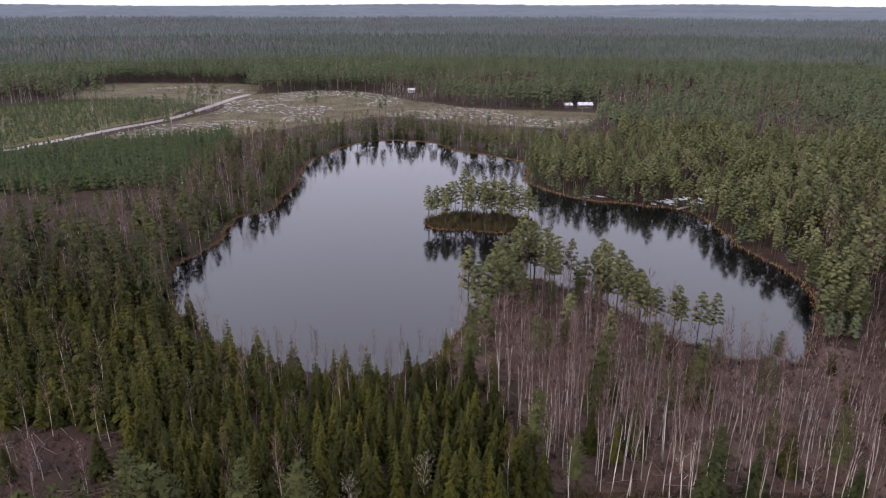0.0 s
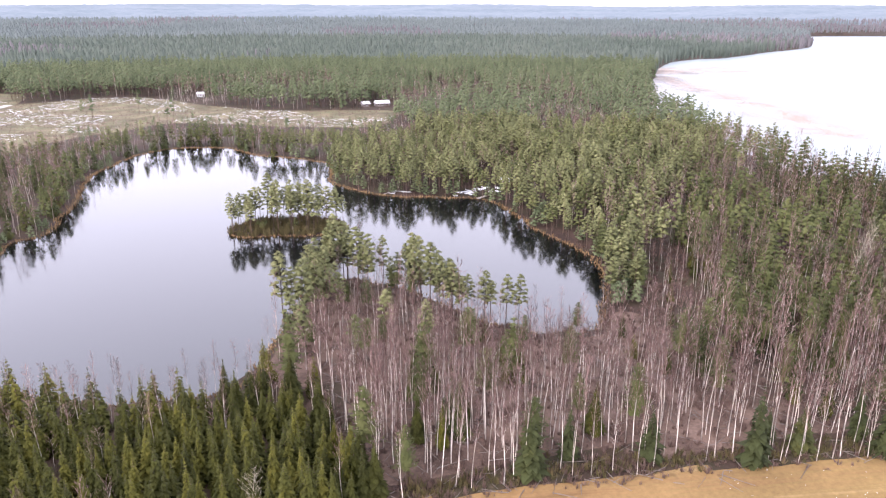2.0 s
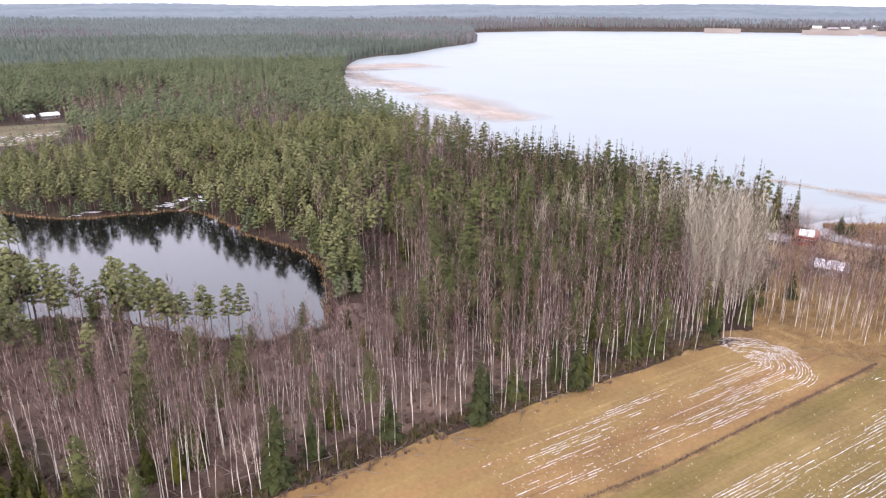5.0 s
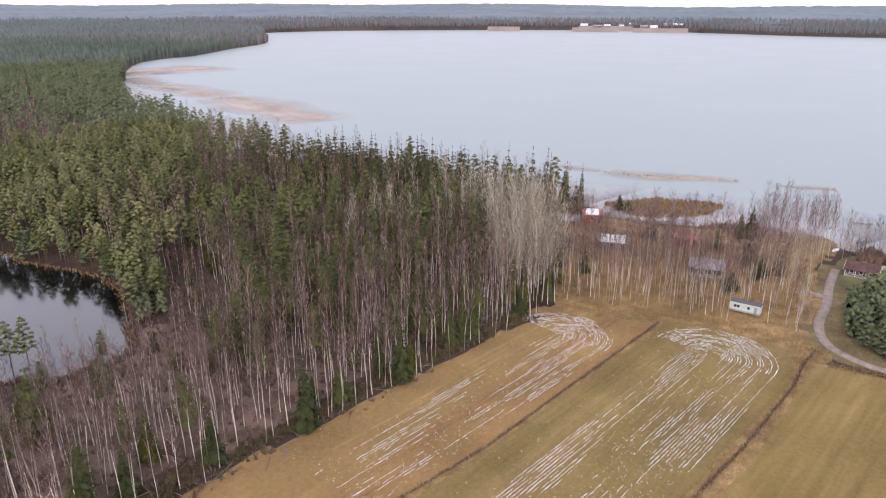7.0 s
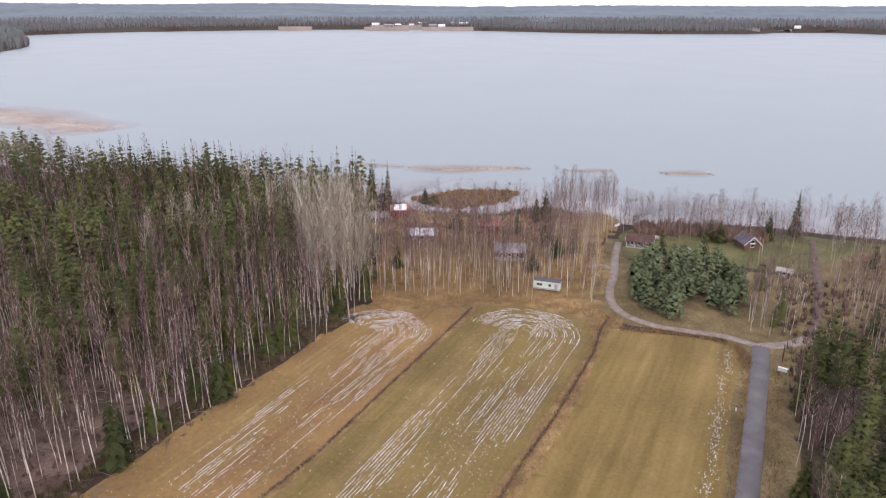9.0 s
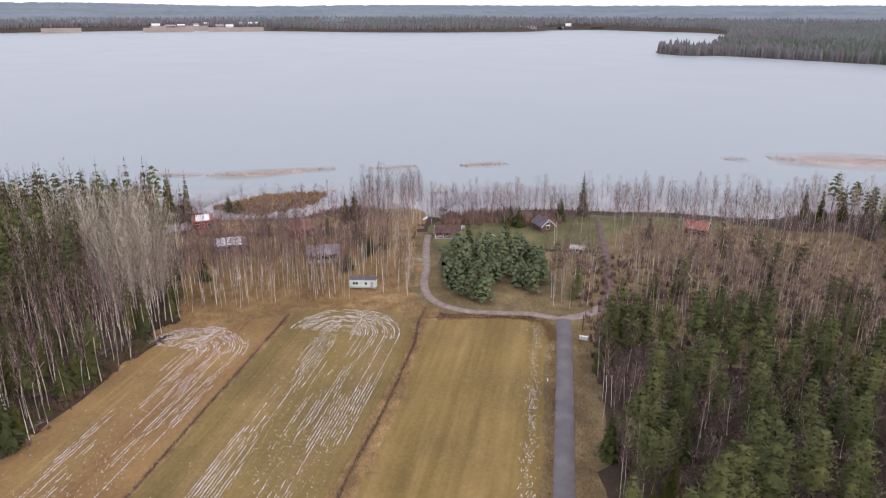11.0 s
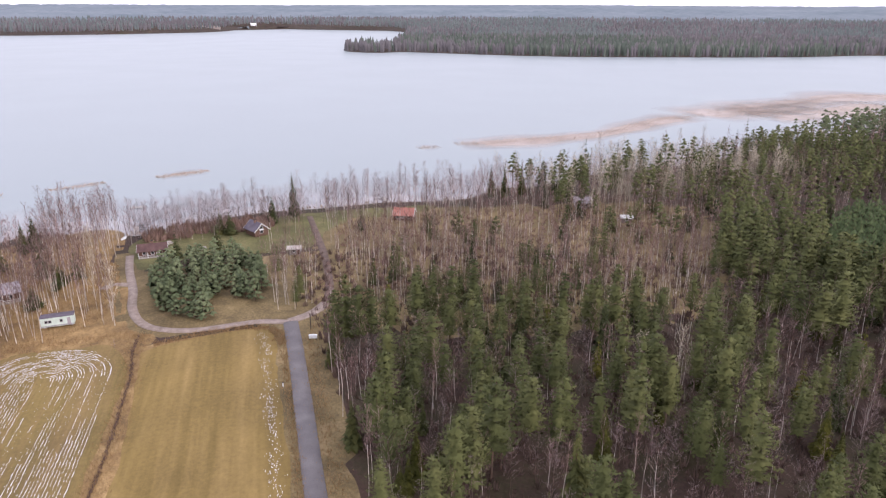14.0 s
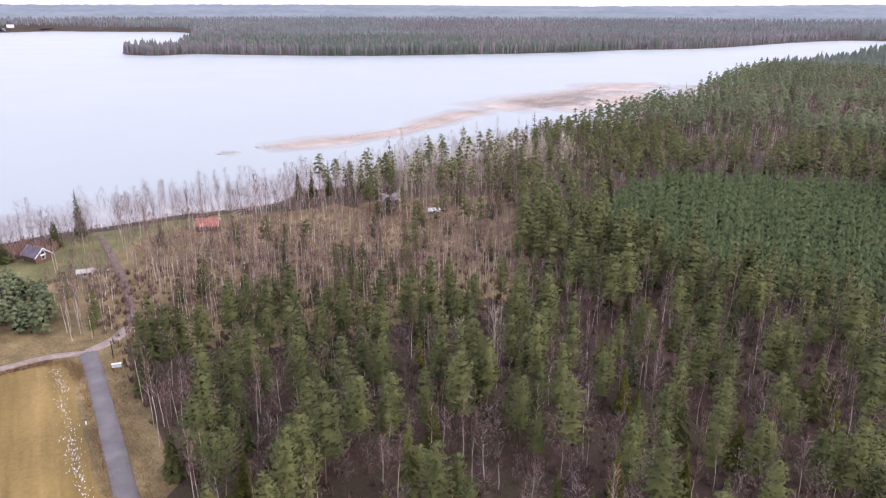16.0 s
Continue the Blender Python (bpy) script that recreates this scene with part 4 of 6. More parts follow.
    zone((x < -60) & (y < 160) & ~inside(SPRUCES, x, y) & ~inside(SLASH, x, y), dict(spruce=11, birch=12), spruce=0.55, birch=0.2)
    # the right-hand pine wood, its birches, and the lake shore
    right = (a > 98) & (a < 172)
    zone(right & (r < 420), dict(pine=15, birch=12, dark=13, alder=9, spruce=10), pine=0.04 + 0.07 * clump2, birch=0.2 - 0.08 * clump2, dark=0.015, alder=0.3 - 0.1 * clump2, spruce=0.02)
    zone(right & (r >= 190) & (r < 420), dict(pine=15, birch=13, dark=13), pine=(0.12 + 0.48 * clump) * thin, birch=(0.1 + 0.25 * (1 - clump)) * thin, dark=0.02, alder=0.12 * thin)
    zone(right & inside(BIRCH_RIGHT, x, y), dict(birch=14, pine=12, dark=11), birch=0.66, pine=0.04, dark=0.025)
    zone(right & (x > 205) & (y < -100) & (y > -330), dict(birch=14, aspen=14, pine=15, dark=16, alder=12), birch=0.3 - 0.1 * (y > -260), alder=0.1, aspen=0.42 * (y > -260), pine=0.12 + 0.3 * (y < -260), dark=0.02)
    zone(right & (x > 235) & (y < -90) & (y > -120), dict(dark=15, birch=12), birch=0.3, dark=0.1)
    zone((near_line(ROAD, x, y) < 9) & (y < -18) & (x < 160), dict(spruce=9, birch=15, dark=9), dark=0.28, birch=0.34)
    zone((x > 150) & (x < 262) & (y > -50) & (y < 14) & ~inside(PINE_GROUP, x, y), dict(birch=15, dark=12), birch=0.04, dark=0.004)
    zone((x > 205) & (x < 262) & (y > -135) & (y <= -50), dict(birch=15, dark=13, pine=12), birch=0.5, dark=0.012)
    zone((x > 163) & (x < 205) & (y > -45) & (y < -26), dict(birch=15, pine=9), birch=0.42, pine=0.06)
    shore = (x > 238) & (x < 263) & (y > -130) & (y < 16)
    zone(shore, dict(birch=13, alder=11), birch=0.1, alder=0.88)
    zone(shore & (y < -50), dict(birch=14, alder=11), birch=0.5, alder=0.4)
    zone(inside(grove_edge, x, y), dict(birch=18, dark=9), birch=0.85, dark=0.008)
    zone((x > 200) & (x < 262) & (y > 13) & (y < 36), dict(birch=17, dark=13), birch=0.75, dark=0.02)
    zone((x > 176) & (x < 222) & (y > 12.5) & (y < 20), dict(birch=15, aspen=14), birch=0.25, aspen=0.3)
    zone((x > 222) & (x < 262) & (y > 36) & (y < 96), dict(birch=10, dark=9, alder=6), birch=0.2, dark=0.025, alder=0.3)
    zone(inside(ASPENS, x, y), dict(aspen=22, dark=12), aspen=0.9, dark=0.1)
    zone((rim < 9) & (y > 195) & (x < 20), dict(pine=12, birch=13, dark=14, young=4), pine=0.3, birch=0.25, dark=0.15, young=0.28)
    zone((rim < 10) & (y > 150) & (x > 62), dict(pine=11, birch=11, tall_pine=14, young=6), pine=0.2, birch=0.08, tall_pine=0.35, young=0.36)
    zone((rim < 9) & (y > 255) & (x >= 20), dict(pine=12, birch=11, tall_pine=14, young=6), pine=0.2, birch=0.08, tall_pine=0.35, young=0.36)
    zone(inside(PINE_GROUP, x, y), dict(young=6.8), young=0.42)
    for poly, p, hh in ((YOUNG_LEFT, 0.0, 7), (YOUNG_LEFT_FAR, 0.0, 2.5), (YOUNG_RIGHT, 0.0, 7)):
        zone(inside(poly, x, y), dict(young=hh), young=p)
    zone(inside(island_shore, x, y), dict(tall_pine=14, pine=4, birch=6), tall_pine=0.8, birch=0.05, pine=0.15)
    # bare places
    bare = inside(pond_shore, x, y) & ~inside(island_shore, x, y)
    bare |= inside(lake_shore, x, y)
    for f in field_edges:
        bare |= inside(f, x, y)
    bare |= (x > -20) & (x < 166) & (y < 88 - 0.14 * x) & (y > -14 - 0.055 * x)
    bare |= (x > 60) & (x < 162) & (np.abs(y + 8.2 + 0.105 * x) < 7.5)
    bare |= inside(clear_edge, x, y) & (rng.random(n) > 0.004)
    bare |= inside(OPEN_LEFT, x, y)
    for line, w in ((ROAD, 5.5), (GRAVEL, 3.0), (GRAVEL_YARD, 2.5), (FORK, 3.0), (FOREST_ROAD, 6)):
        bare |= near_line(line, x, y) < w
    for hx, hy, w in HOUSES:
        bare |= np.hypot(x - hx, y - hy) < w
    bare |= r < 84
    prob[bare] = 0
    cum = np.cumsum(prob, 1)
    roll = rng.random(n)[:, None]
    kind = np.where(roll[:, 0] < cum[:, -1], np.argmax(roll < cum, 1), -1)
    h = tall[np.arange(n), np.maximum(kind, 0)] * rng.normal(1, 0.16, n).clip(0.5, 1.35)
    return kind, h


WORDS = {"spruce": ("young yellow-green spruces standing close together", "spruce wood"), "dark": ("dark old spruces among birches", "spruce wood"),
         "pine": ("grey-green Scots pines with soft crowns", "pine wood"), "tall_pine": ("tall pines with bare stems and high crowns", "pine wood"),
         "young": ("dense young blue-green pine plantation", "pine plantation"), "birch": ("bare white-stemmed birches with reddish twigs", "birch wood"),
         "aspen": ("pale bare aspens with beige twigs", "aspen wood"), "alder": ("grey-brown bare alders with fine spreading twigs", "alder wood")}
TREE = {"spruce": ("spruce_tree", "young yellow-green spruce with drooping boughs", "spruce"), "dark": ("spruce_tree", "dark slender spruce at the wood's edge", "spruce"),
        "pine": ("pine_tree", "grey-green Scots pine with layered soft crown", "pine"), "tall_pine": ("pine_tree", "tall shore pine with bare stem and high crown", "pine"),
        "birch": ("birch_tree", "leafless white-stemmed birch with reddish twigs", "birch"), "aspen": ("aspen_tree", "tall bare aspen with pale beige twigs", "aspen"),
        "alder": ("alder_tree", "bare grey-brown alder with spreading fine twigs", "alder"),
        "young": ("young_pine", "bushy blue-green young pine by the cottages", "pine")}
STIFF = ("spruce", "dark")
CLOSE_UP = {"spruce": 300, "birch": 300, "pine": 290, "tall_pine": 45, "dark": 60, "aspen": 45, "young": 60, "alder": 4}


def thing_tree(kind, shape):
    v, f, s, nn = shape
    name, label, cat = TREE[kind]
    root = new(name)
    tagged(root, label, cat, "trees of the near woods")
    for slot, part_name in ((0, "trunk"), (1, "crown")):
        ff = f[s == slot]
        used, back = np.unique(ff, return_inverse=True)
        ob = new(part_name, mesh_of(part_name, v[used], back.reshape(-1, 3), [SKIN[kind][slot]], normals=None if kind in STIFF else nn[used]))
        ob.parent = root
    return root


def lakeside(x, y):
    """The grove and the shore strip by the cottages, planted closer and finer."""
    return inside(grove_edge, x, y) | ((x > 236) & (x < 264) & (y > -135) & (y < 36))


def plant():
    """The woods: single trees close by, joined stands behind them."""
    tiers = ((2.7, 84, 215, HIGH, 1), (3.7, 215, 420, MID, 2), (5.2, 420, 900, LOW, 3))
    for spacing, r0, r1, shapes, seed in tiers:
        x, y, rng = grid(spacing, r0, r1, -40, 168, seed)
        kind, h = stand(x, y, rng)
        r = np.hypot(x, y)
        kind[lakeside(x, y)] = -1
        for i, k in enumerate(KINDS):
            m = np.where(kind == i)[0]
            rows = np.stack([x[m], y[m], np.zeros(len(m)), h[m] / BASE_H[k], rng.uniform(0, 6.28, len(m))], 1)
            if shapes is HIGH:
                order = np.argsort(r[m])
                single, rows = rows[order[:CLOSE_UP[k]]], rows[order[CLOSE_UP[k]:]]
                roots = [thing_tree(k, s) for s in HIGH[k][:len(single)]]
                for j, (px, py, pz, sc, turn) in reversed(list(enumerate(single))):
                    w = sc ** 0.7 * rng.uniform(0.85, 1.2)
                    m4 = Matrix.Translation((px, py, pz)) @ Euler((rng.normal(0, 0.02), rng.normal(0, 0.02), turn)).to_matrix().to_4x4() @ Matrix.Diagonal((w, w, sc, 1))
                    if j < len(roots):
                        roots[j].matrix_basis = m4
                    else:
                        copy_thing(roots[j % len(roots)], m4)
                planted(k + "_stand", MID.get("near_" + k, MID[k]), rows, SKIN[k], *WORDS[k], soft=k not in STIFF)
            else:
                # Distant pines and old spruces wear the haze-tinted canopy colour.
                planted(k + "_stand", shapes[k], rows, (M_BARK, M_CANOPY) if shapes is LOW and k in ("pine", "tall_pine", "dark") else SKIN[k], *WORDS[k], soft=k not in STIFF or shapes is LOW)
    x, y, rng = grid(2.6, 140, 300, 55, 125, 29)
    kind, h = stand(x, y, rng)
    kind[~lakeside(x, y) | (rng.random(len(x)) > 0.85)] = -1
    for i, k in enumerate(KINDS):
        m = np.where(kind == i)[0]
        rows = np.stack([x[m], y[m], np.zeros(len(m)), h[m] / BASE_H[k], rng.uniform(0, 6.28, len(m))], 1)
        planted(k + "_stand", MID.get("fine_" + k, MID[k]), rows, SKIN[k], *WORDS[k], soft=k not in STIFF)
    rows_of = [pine(551 + i, 4, 5, 0, 6, 0.12, 1.5, 0.7, 1, False) for i in range(4)]
    x, y, rng = grid(2.4, 84, 460, -40, 168, 17)
    for poly, hh in ((YOUNG_LEFT, 7.0), (YOUNG_RIGHT, 7.5)):
        ok = inside(poly, x, y) & (rng.random(len(x)) < 0.9)
        m = int(ok.sum())
        rows = np.stack([x[ok], y[ok], np.zeros(m), rng.normal(hh, 0.9, m) / 6, rng.uniform(0, 6.28, m)], 1)
        planted("young_stand", rows_of, rows, (M_BARK, M_PLANT), "dense young green pine plantation", "pine plantation")
    x, y, rng = grid(3.4, 330, 660, -40, 0, 19)
    ok = inside(YOUNG_LEFT_FAR, x, y) & (rng.random(len(x)) < 0.75) & (near_line(FOREST_ROAD, x, y) > 12)
    m = int(ok.sum())
    rows = np.stack([x[ok], y[ok], np.zeros(m), rng.normal(3.6, 0.9, m) / 6, rng.uniform(0, 6.28, m)], 1)
    planted("young_stand", rows_of, rows, (M_BARK, M_PLANT), "low green pine saplings beside the forest road", "pine plantation")
    x, y, rng = rings(900, 2750, 24.0, 0.0036, -40, 168, 7)
    kind, h = stand(x, y, rng)
    z = hill(x, y)
    for i, k in enumerate(KINDS):
        m = np.where(kind == i)[0]
        if len(m) and k in FAR:
            rows = np.stack([x[m], y[m], z[m], h[m] / 17, rng.uniform(0, 6.28, len(m))], 1)
            # Beyond 1650 m conifers take the bluer, haze-tinted colour.
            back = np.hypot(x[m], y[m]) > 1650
            planted(k + "_distance", FAR[k], rows[~back], (M_BARK, M_FARBIRCH if k == "birch" else M_FAR), "far woods beyond the water with haze in their colour", "woods")
            planted(k + "_distance", FAR[k], rows[back], (M_BARK, M_FARBIRCH if k == "birch" else M_HAZE), "woods towards the horizon with haze painted into their colour", "woods")


plant()


# ---------------------------------------------------------------- cottages and other built things
M_RED = material("red_boards", [(0.2, 0.045, 0.03), (0.3, 0.07, 0.05), (0.36, 0.1, 0.07)], 0.5, 5, vary=0.2)
M_BROWNWALL = material("brown_boards", [(0.07, 0.04, 0.03), (0.12, 0.07, 0.05), (0.16, 0.1, 0.075)], 0.5, 5, vary=0.2)
M_GREYWALL = material("weathered_boards", [(0.12, 0.1, 0.09), (0.2, 0.175, 0.16), (0.28, 0.25, 0.23)], 0.5, 5, vary=0.2)
M_WHITE = material("white_paint", [(0.46, 0.48, 0.47), (0.6, 0.62, 0.61), (0.7, 0.71, 0.7)], 0.6, 6, rough=0.6)
M_MINT = material("mint_boards", [(0.36, 0.44, 0.38), (0.46, 0.55, 0.48), (0.55, 0.63, 0.56)], 0.6, 6, rough=0.6)
M_ROOFDARK = material("dark_roof_felt", [(0.07, 0.06, 0.075), (0.11, 0.095, 0.115), (0.15, 0.13, 0.15)], 0.6, 5, rough=0.8)
M_ROOFBROWN = material("brown_roof_tiles", [(0.055, 0.03, 0.027), (0.09, 0.05, 0.045), (0.13, 0.077, 0.068)], 0.6, 5, rough=0.8)
M_ROOFRED = material("red_roof_sheet", [(0.22, 0.08, 0.06), (0.32, 0.13, 0.1), (0.4, 0.19, 0.15)], 0.5, 5, rough=0.7)
M_ROOFGREY = material("grey_roof_sheet", [(0.2, 0.18, 0.19), (0.28, 0.255, 0.265), (0.36, 0.33, 0.34)], 0.5, 5, rough=0.7)
M_BRICK = material("chimney_brick", [(0.16, 0.09, 0.07), (0.22, 0.13, 0.1), (0.28, 0.18, 0.14)], 2, 9)
M_GLASS = bpy.data.materials.new("window_glass")
M_GLASS.use_nodes = True
M_GLASS.node_tree.nodes["Principled BSDF"].inputs["Base Color"].default_value = (0.02, 0.022, 0.025, 1)
M_GLASS.node_tree.nodes["Principled BSDF"].inputs["Roughness"].default_value = 0.08
M_POST = material("tarred_wood", [(0.03, 0.022, 0.018), (0.05, 0.038, 0.03), (0.08, 0.06, 0.05)], 1, 8)
M_DECK = material("grey_planks", [(0.2, 0.18, 0.16), (0.3, 0.27, 0.24), (0.4, 0.37, 0.34)], 1, 7, vary=0.3)


def box(bm, x0, x1, y0, y1, z0, z1):
    return bmesh.ops.create_cube(bm, size=1, matrix=Matrix.Translation(((x0 + x1) / 2, (y0 + y1) / 2, (z0 + z1) / 2)) @ Matrix.Diagonal((x1 - x0, y1 - y0, z1 - z0, 1)))


def part(name, bm, mat, parent, label=""):
    me = bpy.data.meshes.new(name)
    bm.to_mesh(me)
    bm.free()
    me.materials.append(mat)
    ob = new(name, me)
    ob.parent = parent
    return tagged(ob, label)


def boxes(name, dims, mat, parent, label=""):
    bm = bmesh.new()
    for d in dims:
        box(bm, *d)
    return part(name, bm, mat, parent, label)


def wall_shell(w, d, h, rise):
    """Four walls with two gables; the ridge runs along x."""
    bm = bmesh.new()
    a = [bm.verts.new(p) for p in ((-w / 2, -d / 2, -0.3), (w / 2, -d / 2, -0.3), (w / 2, d / 2, -0.3), (-w / 2, d / 2, -0.3))]
    b = [bm.verts.new((v.co.x, v.co.y, h)) for v in a]
    r0, r1 = bm.verts.new((-w / 2, 0, h + rise)), bm.verts.new((w / 2, 0, h + rise))
    bm.faces.new((a[0], a[1], b[1], b[0]))
    bm.faces.new((a[2], a[3], b[3], b[2]))
    bm.faces.new((a[1], a[2], b[2], r1, b[1]))
    bm.faces.new((a[3], a[0], b[0], r0, b[3]))
    bm.faces.new((a[3], a[2], a[1], a[0]))
    return bm


def roof_slab(w, d, h, rise, over, side, thick=0.16):
    """One roof slope with eaves."""
    k = rise / (d / 2)
    y0, z0 = (d / 2 + over), h - k * over
    bm = bmesh.new()
    pts = []
    for lift in (0.02, 0.02 + thick):
        for x in (-w / 2 - over, w / 2 + over):
            for y, z in ((side * y0, z0), (0.0, h + rise)):
                pts.append(bm.verts.new((x, y, z + lift)))
    a, b, c, e, a2, b2, c2, e2 = pts
    for f in ((a, b, e, c), (a2, c2, e2, b2), (a, c, c2, a2), (b, b2, e2, e), (a, a2, b2, b), (c, e, e2, c2)):
        bm.faces.new(f)
    bmesh.ops.recalc_face_normals(bm, faces=bm.faces)
    return bm


def window_on(parent, x, y, z, w, h, facing, frame_mat):
    """A window set on a wall that faces -y ('front') or +x / -x ('end')."""
    if facing == "front":
        fr = boxes("window", [(x - w / 2 - 0.1, x + w / 2 + 0.1, y - 0.06, y + 0.05, z - 0.1, z), (x - w / 2 - 0.1, x + w / 2 + 0.1, y - 0.06, y + 0.05, z + h, z + h + 0.1),
                              (x - w / 2 - 0.1, x - w / 2, y - 0.06, y + 0.05, z, z + h), (x + w / 2, x + w / 2 + 0.1, y - 0.06, y + 0.05, z, z + h)], frame_mat, parent)
        boxes("pane", [(x - w / 2, x + w / 2, y - 0.02, y + 0.03, z, z + h)], M_GLASS, fr)
    else:
        s = 1 if x > 0 else -1
        q = sorted((x - 0.05 * s, x + 0.06 * s))
        fr = boxes("window", [(*q, y - w / 2 - 0.1, y + w / 2 + 0.1, z - 0.1, z), (*q, y - w / 2 - 0.1, y + w / 2 + 0.1, z + h, z + h + 0.1),
                              (*q, y - w / 2 - 0.1, y - w / 2, z, z + h), (*q, y + w / 2, y + w / 2 + 0.1, z, z + h)], frame_mat, parent)
        q2 = sorted((x - 0.03 * s, x + 0.02 * s))
        boxes("pane", [(*q2, y - w / 2, y + w / 2, z, z + h)], M_GLASS, fr)


def cottage(label, x, y, turn, w, d, h, rise, wall, roof, trim, name="cottage", windows=3, chimney=True, over=0.5, porch=False, snow=0.0, z=0.0, gable=False):
    """A boarded cottage; its long front looks to -y before it is turned."""
    root = new(name)
    tagged(root, label, "house")
    part("wall", wall_shell(w, d, h, rise), wall, root)
    for side in (-1, 1):
        r = part("roof", roof_slab(w, d, h, rise, over, side), roof, root)
        if snow:
            bm = roof_slab(w * snow, d * 0.96, h + 0.22, rise, over * 0.8, side, 0.08)
            part("snow_cover", bm, M_SNOW, r, "thin wet snow")
    for s in (-1, 1):
        bm = bmesh.new()
        k = rise / (d / 2)
        for side in (-1, 1):
            xa, xb = sorted((s * (w / 2 + over), s * (w / 2 + over + 0.06)))
            p = [bm.verts.new(q) for q in ((xa, side * (d / 2 + over), h - k * over - 0.12), (xb, side * (d / 2 + over), h - k * over - 0.12), (xb, 0, h + rise - 0.12), (xa, 0, h + rise - 0.12))]
            t = [bm.verts.new(v.co + Vector((0, 0, 0.32))) for v in p]
            for f in ((p[0], p[1], p[2], p[3]), (t[3], t[2], t[1], t[0]), (p[0], t[0], t[1], p[1]), (p[2], t[2], t[3], p[3]), (p[1], t[1], t[2], p[2]), (p[3], t[3], t[0], p[0])):
                bm.faces.new(f)
        bmesh.ops.recalc_face_normals(bm, faces=bm.faces)
        part("bargeboard", bm, trim, root)
    for i in range(windows):
        wx = -w / 2 + w * (i + 0.7) / (windows + 0.4)
        window_on(root, wx, -d / 2, 1.0, 0.9, 1.0, "front", trim)
    window_on(root, w / 2, 0, 1.1, 1.0, 1.0, "end", trim)
    window_on(root, -w / 2, 0, 1.1, 1.0, 1.0, "end", trim)
    dx = w * 0.36
    door = boxes("door", [(dx - 0.45, dx + 0.45, -d / 2 - 0.06, -d / 2 + 0.02, 0.1, 2.1)], M_BROWNWALL, root)
    boxes("handle", [(dx - 0.36, dx - 0.26, -d / 2 - 0.1, -d / 2 - 0.06, 1.0, 1.06)], M_POST, door)
    if gable:
        window_on(root, -w / 2, 0, 2.6, 1.1, 0.9, "end", trim)
        boxes("gable_boards", [(-w / 2 - 0.05, -w / 2 - 0.01, -0.9, 0.9, 2.2, 2.48)], trim, root)
    if chimney:
        ch = boxes("chimney", [(-0.35, 0.35, 0.1, 0.7, h, h + rise + 0.75)], M_BRICK, root)
        boxes("chimney_cap", [(-0.42, 0.42, 0.03, 0.77, h + rise + 0.75, h + rise + 0.87)], M_POST, ch)
    if porch:
        boxes("porch_floor", [(-w / 2, w / 2, -d / 2 - 1.5, -d / 2, 0.05, 0.25)], M_DECK, root)
        for i in range(4):
            px = -w / 2 + 0.1 + i * (w - 0.2) / 3
            boxes("porch_post", [(px - 0.08, px + 0.08, -d / 2 - 1.45, -d / 2 - 1.29, 0.25, h - 0.2)], M_WHITE, root)
        boxes("porch_rail", [(-w / 2, w / 2, -d / 2 - 1.42, -d / 2 - 1.34, 0.95, 1.05)], M_WHITE, root)
    root.matrix_basis = pose(x, y, z, 0, 0, turn)
    return root


TOCAM = -90.0
cottage("long brown cottage with tiled roof and porch on the lawn", 229, 3.2, TOCAM - 4, 8.2, 4.6, 2.2, 1.5, M_BROWNWALL, M_ROOFBROWN, M_WHITE, porch=True)
cottage("dark-roofed cottage with white gable trim on the lawn", 238, -30.5, TOCAM + 112, 6.4, 5.0, 2.3, 2.2, M_BROWNWALL, M_ROOFDARK, M_WHITE, over=0.5, gable=True)
cottage("red cottage with snowy roof by the lake", 236.5, 90.5, TOCAM + 22, 6.4, 4.6, 3.2, 1.3, M_RED, M_ROOFRED, M_WHITE, snow=0.6)
cottage("low grey shed with felt roof beside the red cottage", 229, 97, TOCAM + 20, 7.5, 5.0, 2.0, 1.3, M_GREYWALL, M_ROOFGREY, M_GREYWALL, name="shed", windows=1, chimney=False)
cottage("grey cottage with wet snow on its low roof", 213.5, 74, TOCAM + 18, 9.6, 6.4, 2.4, 1.4, M_GREYWALL, M_ROOFGREY, M_WHITE, snow=0.75)
cottage("red sheet-roofed cottage behind the birches", 230, 54.5, TOCAM + 12, 6.8, 5.0, 2.6, 1.5, M_RED, M_ROOFRED, M_WHITE)
cottage("grey-roofed cottage with pale veranda in the grove", 205.5, 42, TOCAM + 12, 8.8, 5.6, 2.6, 1.8, M_BROWNWALL, M_ROOFGREY, M_WHITE, porch=True, chimney=False)
cottage("rust-roofed cabin among lakeside birches", 236, -84, TOCAM - 30, 7.0, 5.6, 2.2, 1.9, M_BROWNWALL, M_ROOFRED, M_WHITE)
cottage("grey cabin with pale gable deep in birches", 224, -154, TOCAM - 30, 6.0, 5.0, 2.6, 1.6, M_GREYWALL, M_ROOFGREY, M_WHITE, chimney=False)
cottage("small white-roofed shed at the wood's edge", 201, -158, TOCAM - 35, 3.8, 2.8, 1.9, 0.6, M_GREYWALL, M_WHITE, M_WHITE, name="shed", windows=1, chimney=False)
cottage("small pale-roofed woodshed beside the birches", 213, -38.5, TOCAM - 15, 3.6, 3.0, 2.0, 0.5, M_GREYWALL, M_DECK, M_WHITE, name="shed", windows=1, chimney=False)
cottage("snow-roofed forest hut by the clearing", 110, 551, 0, 11, 7, 2.4, 1.6, M_GREYWALL, M_ROOFGREY, M_WHITE, name="hut", snow=0.95)
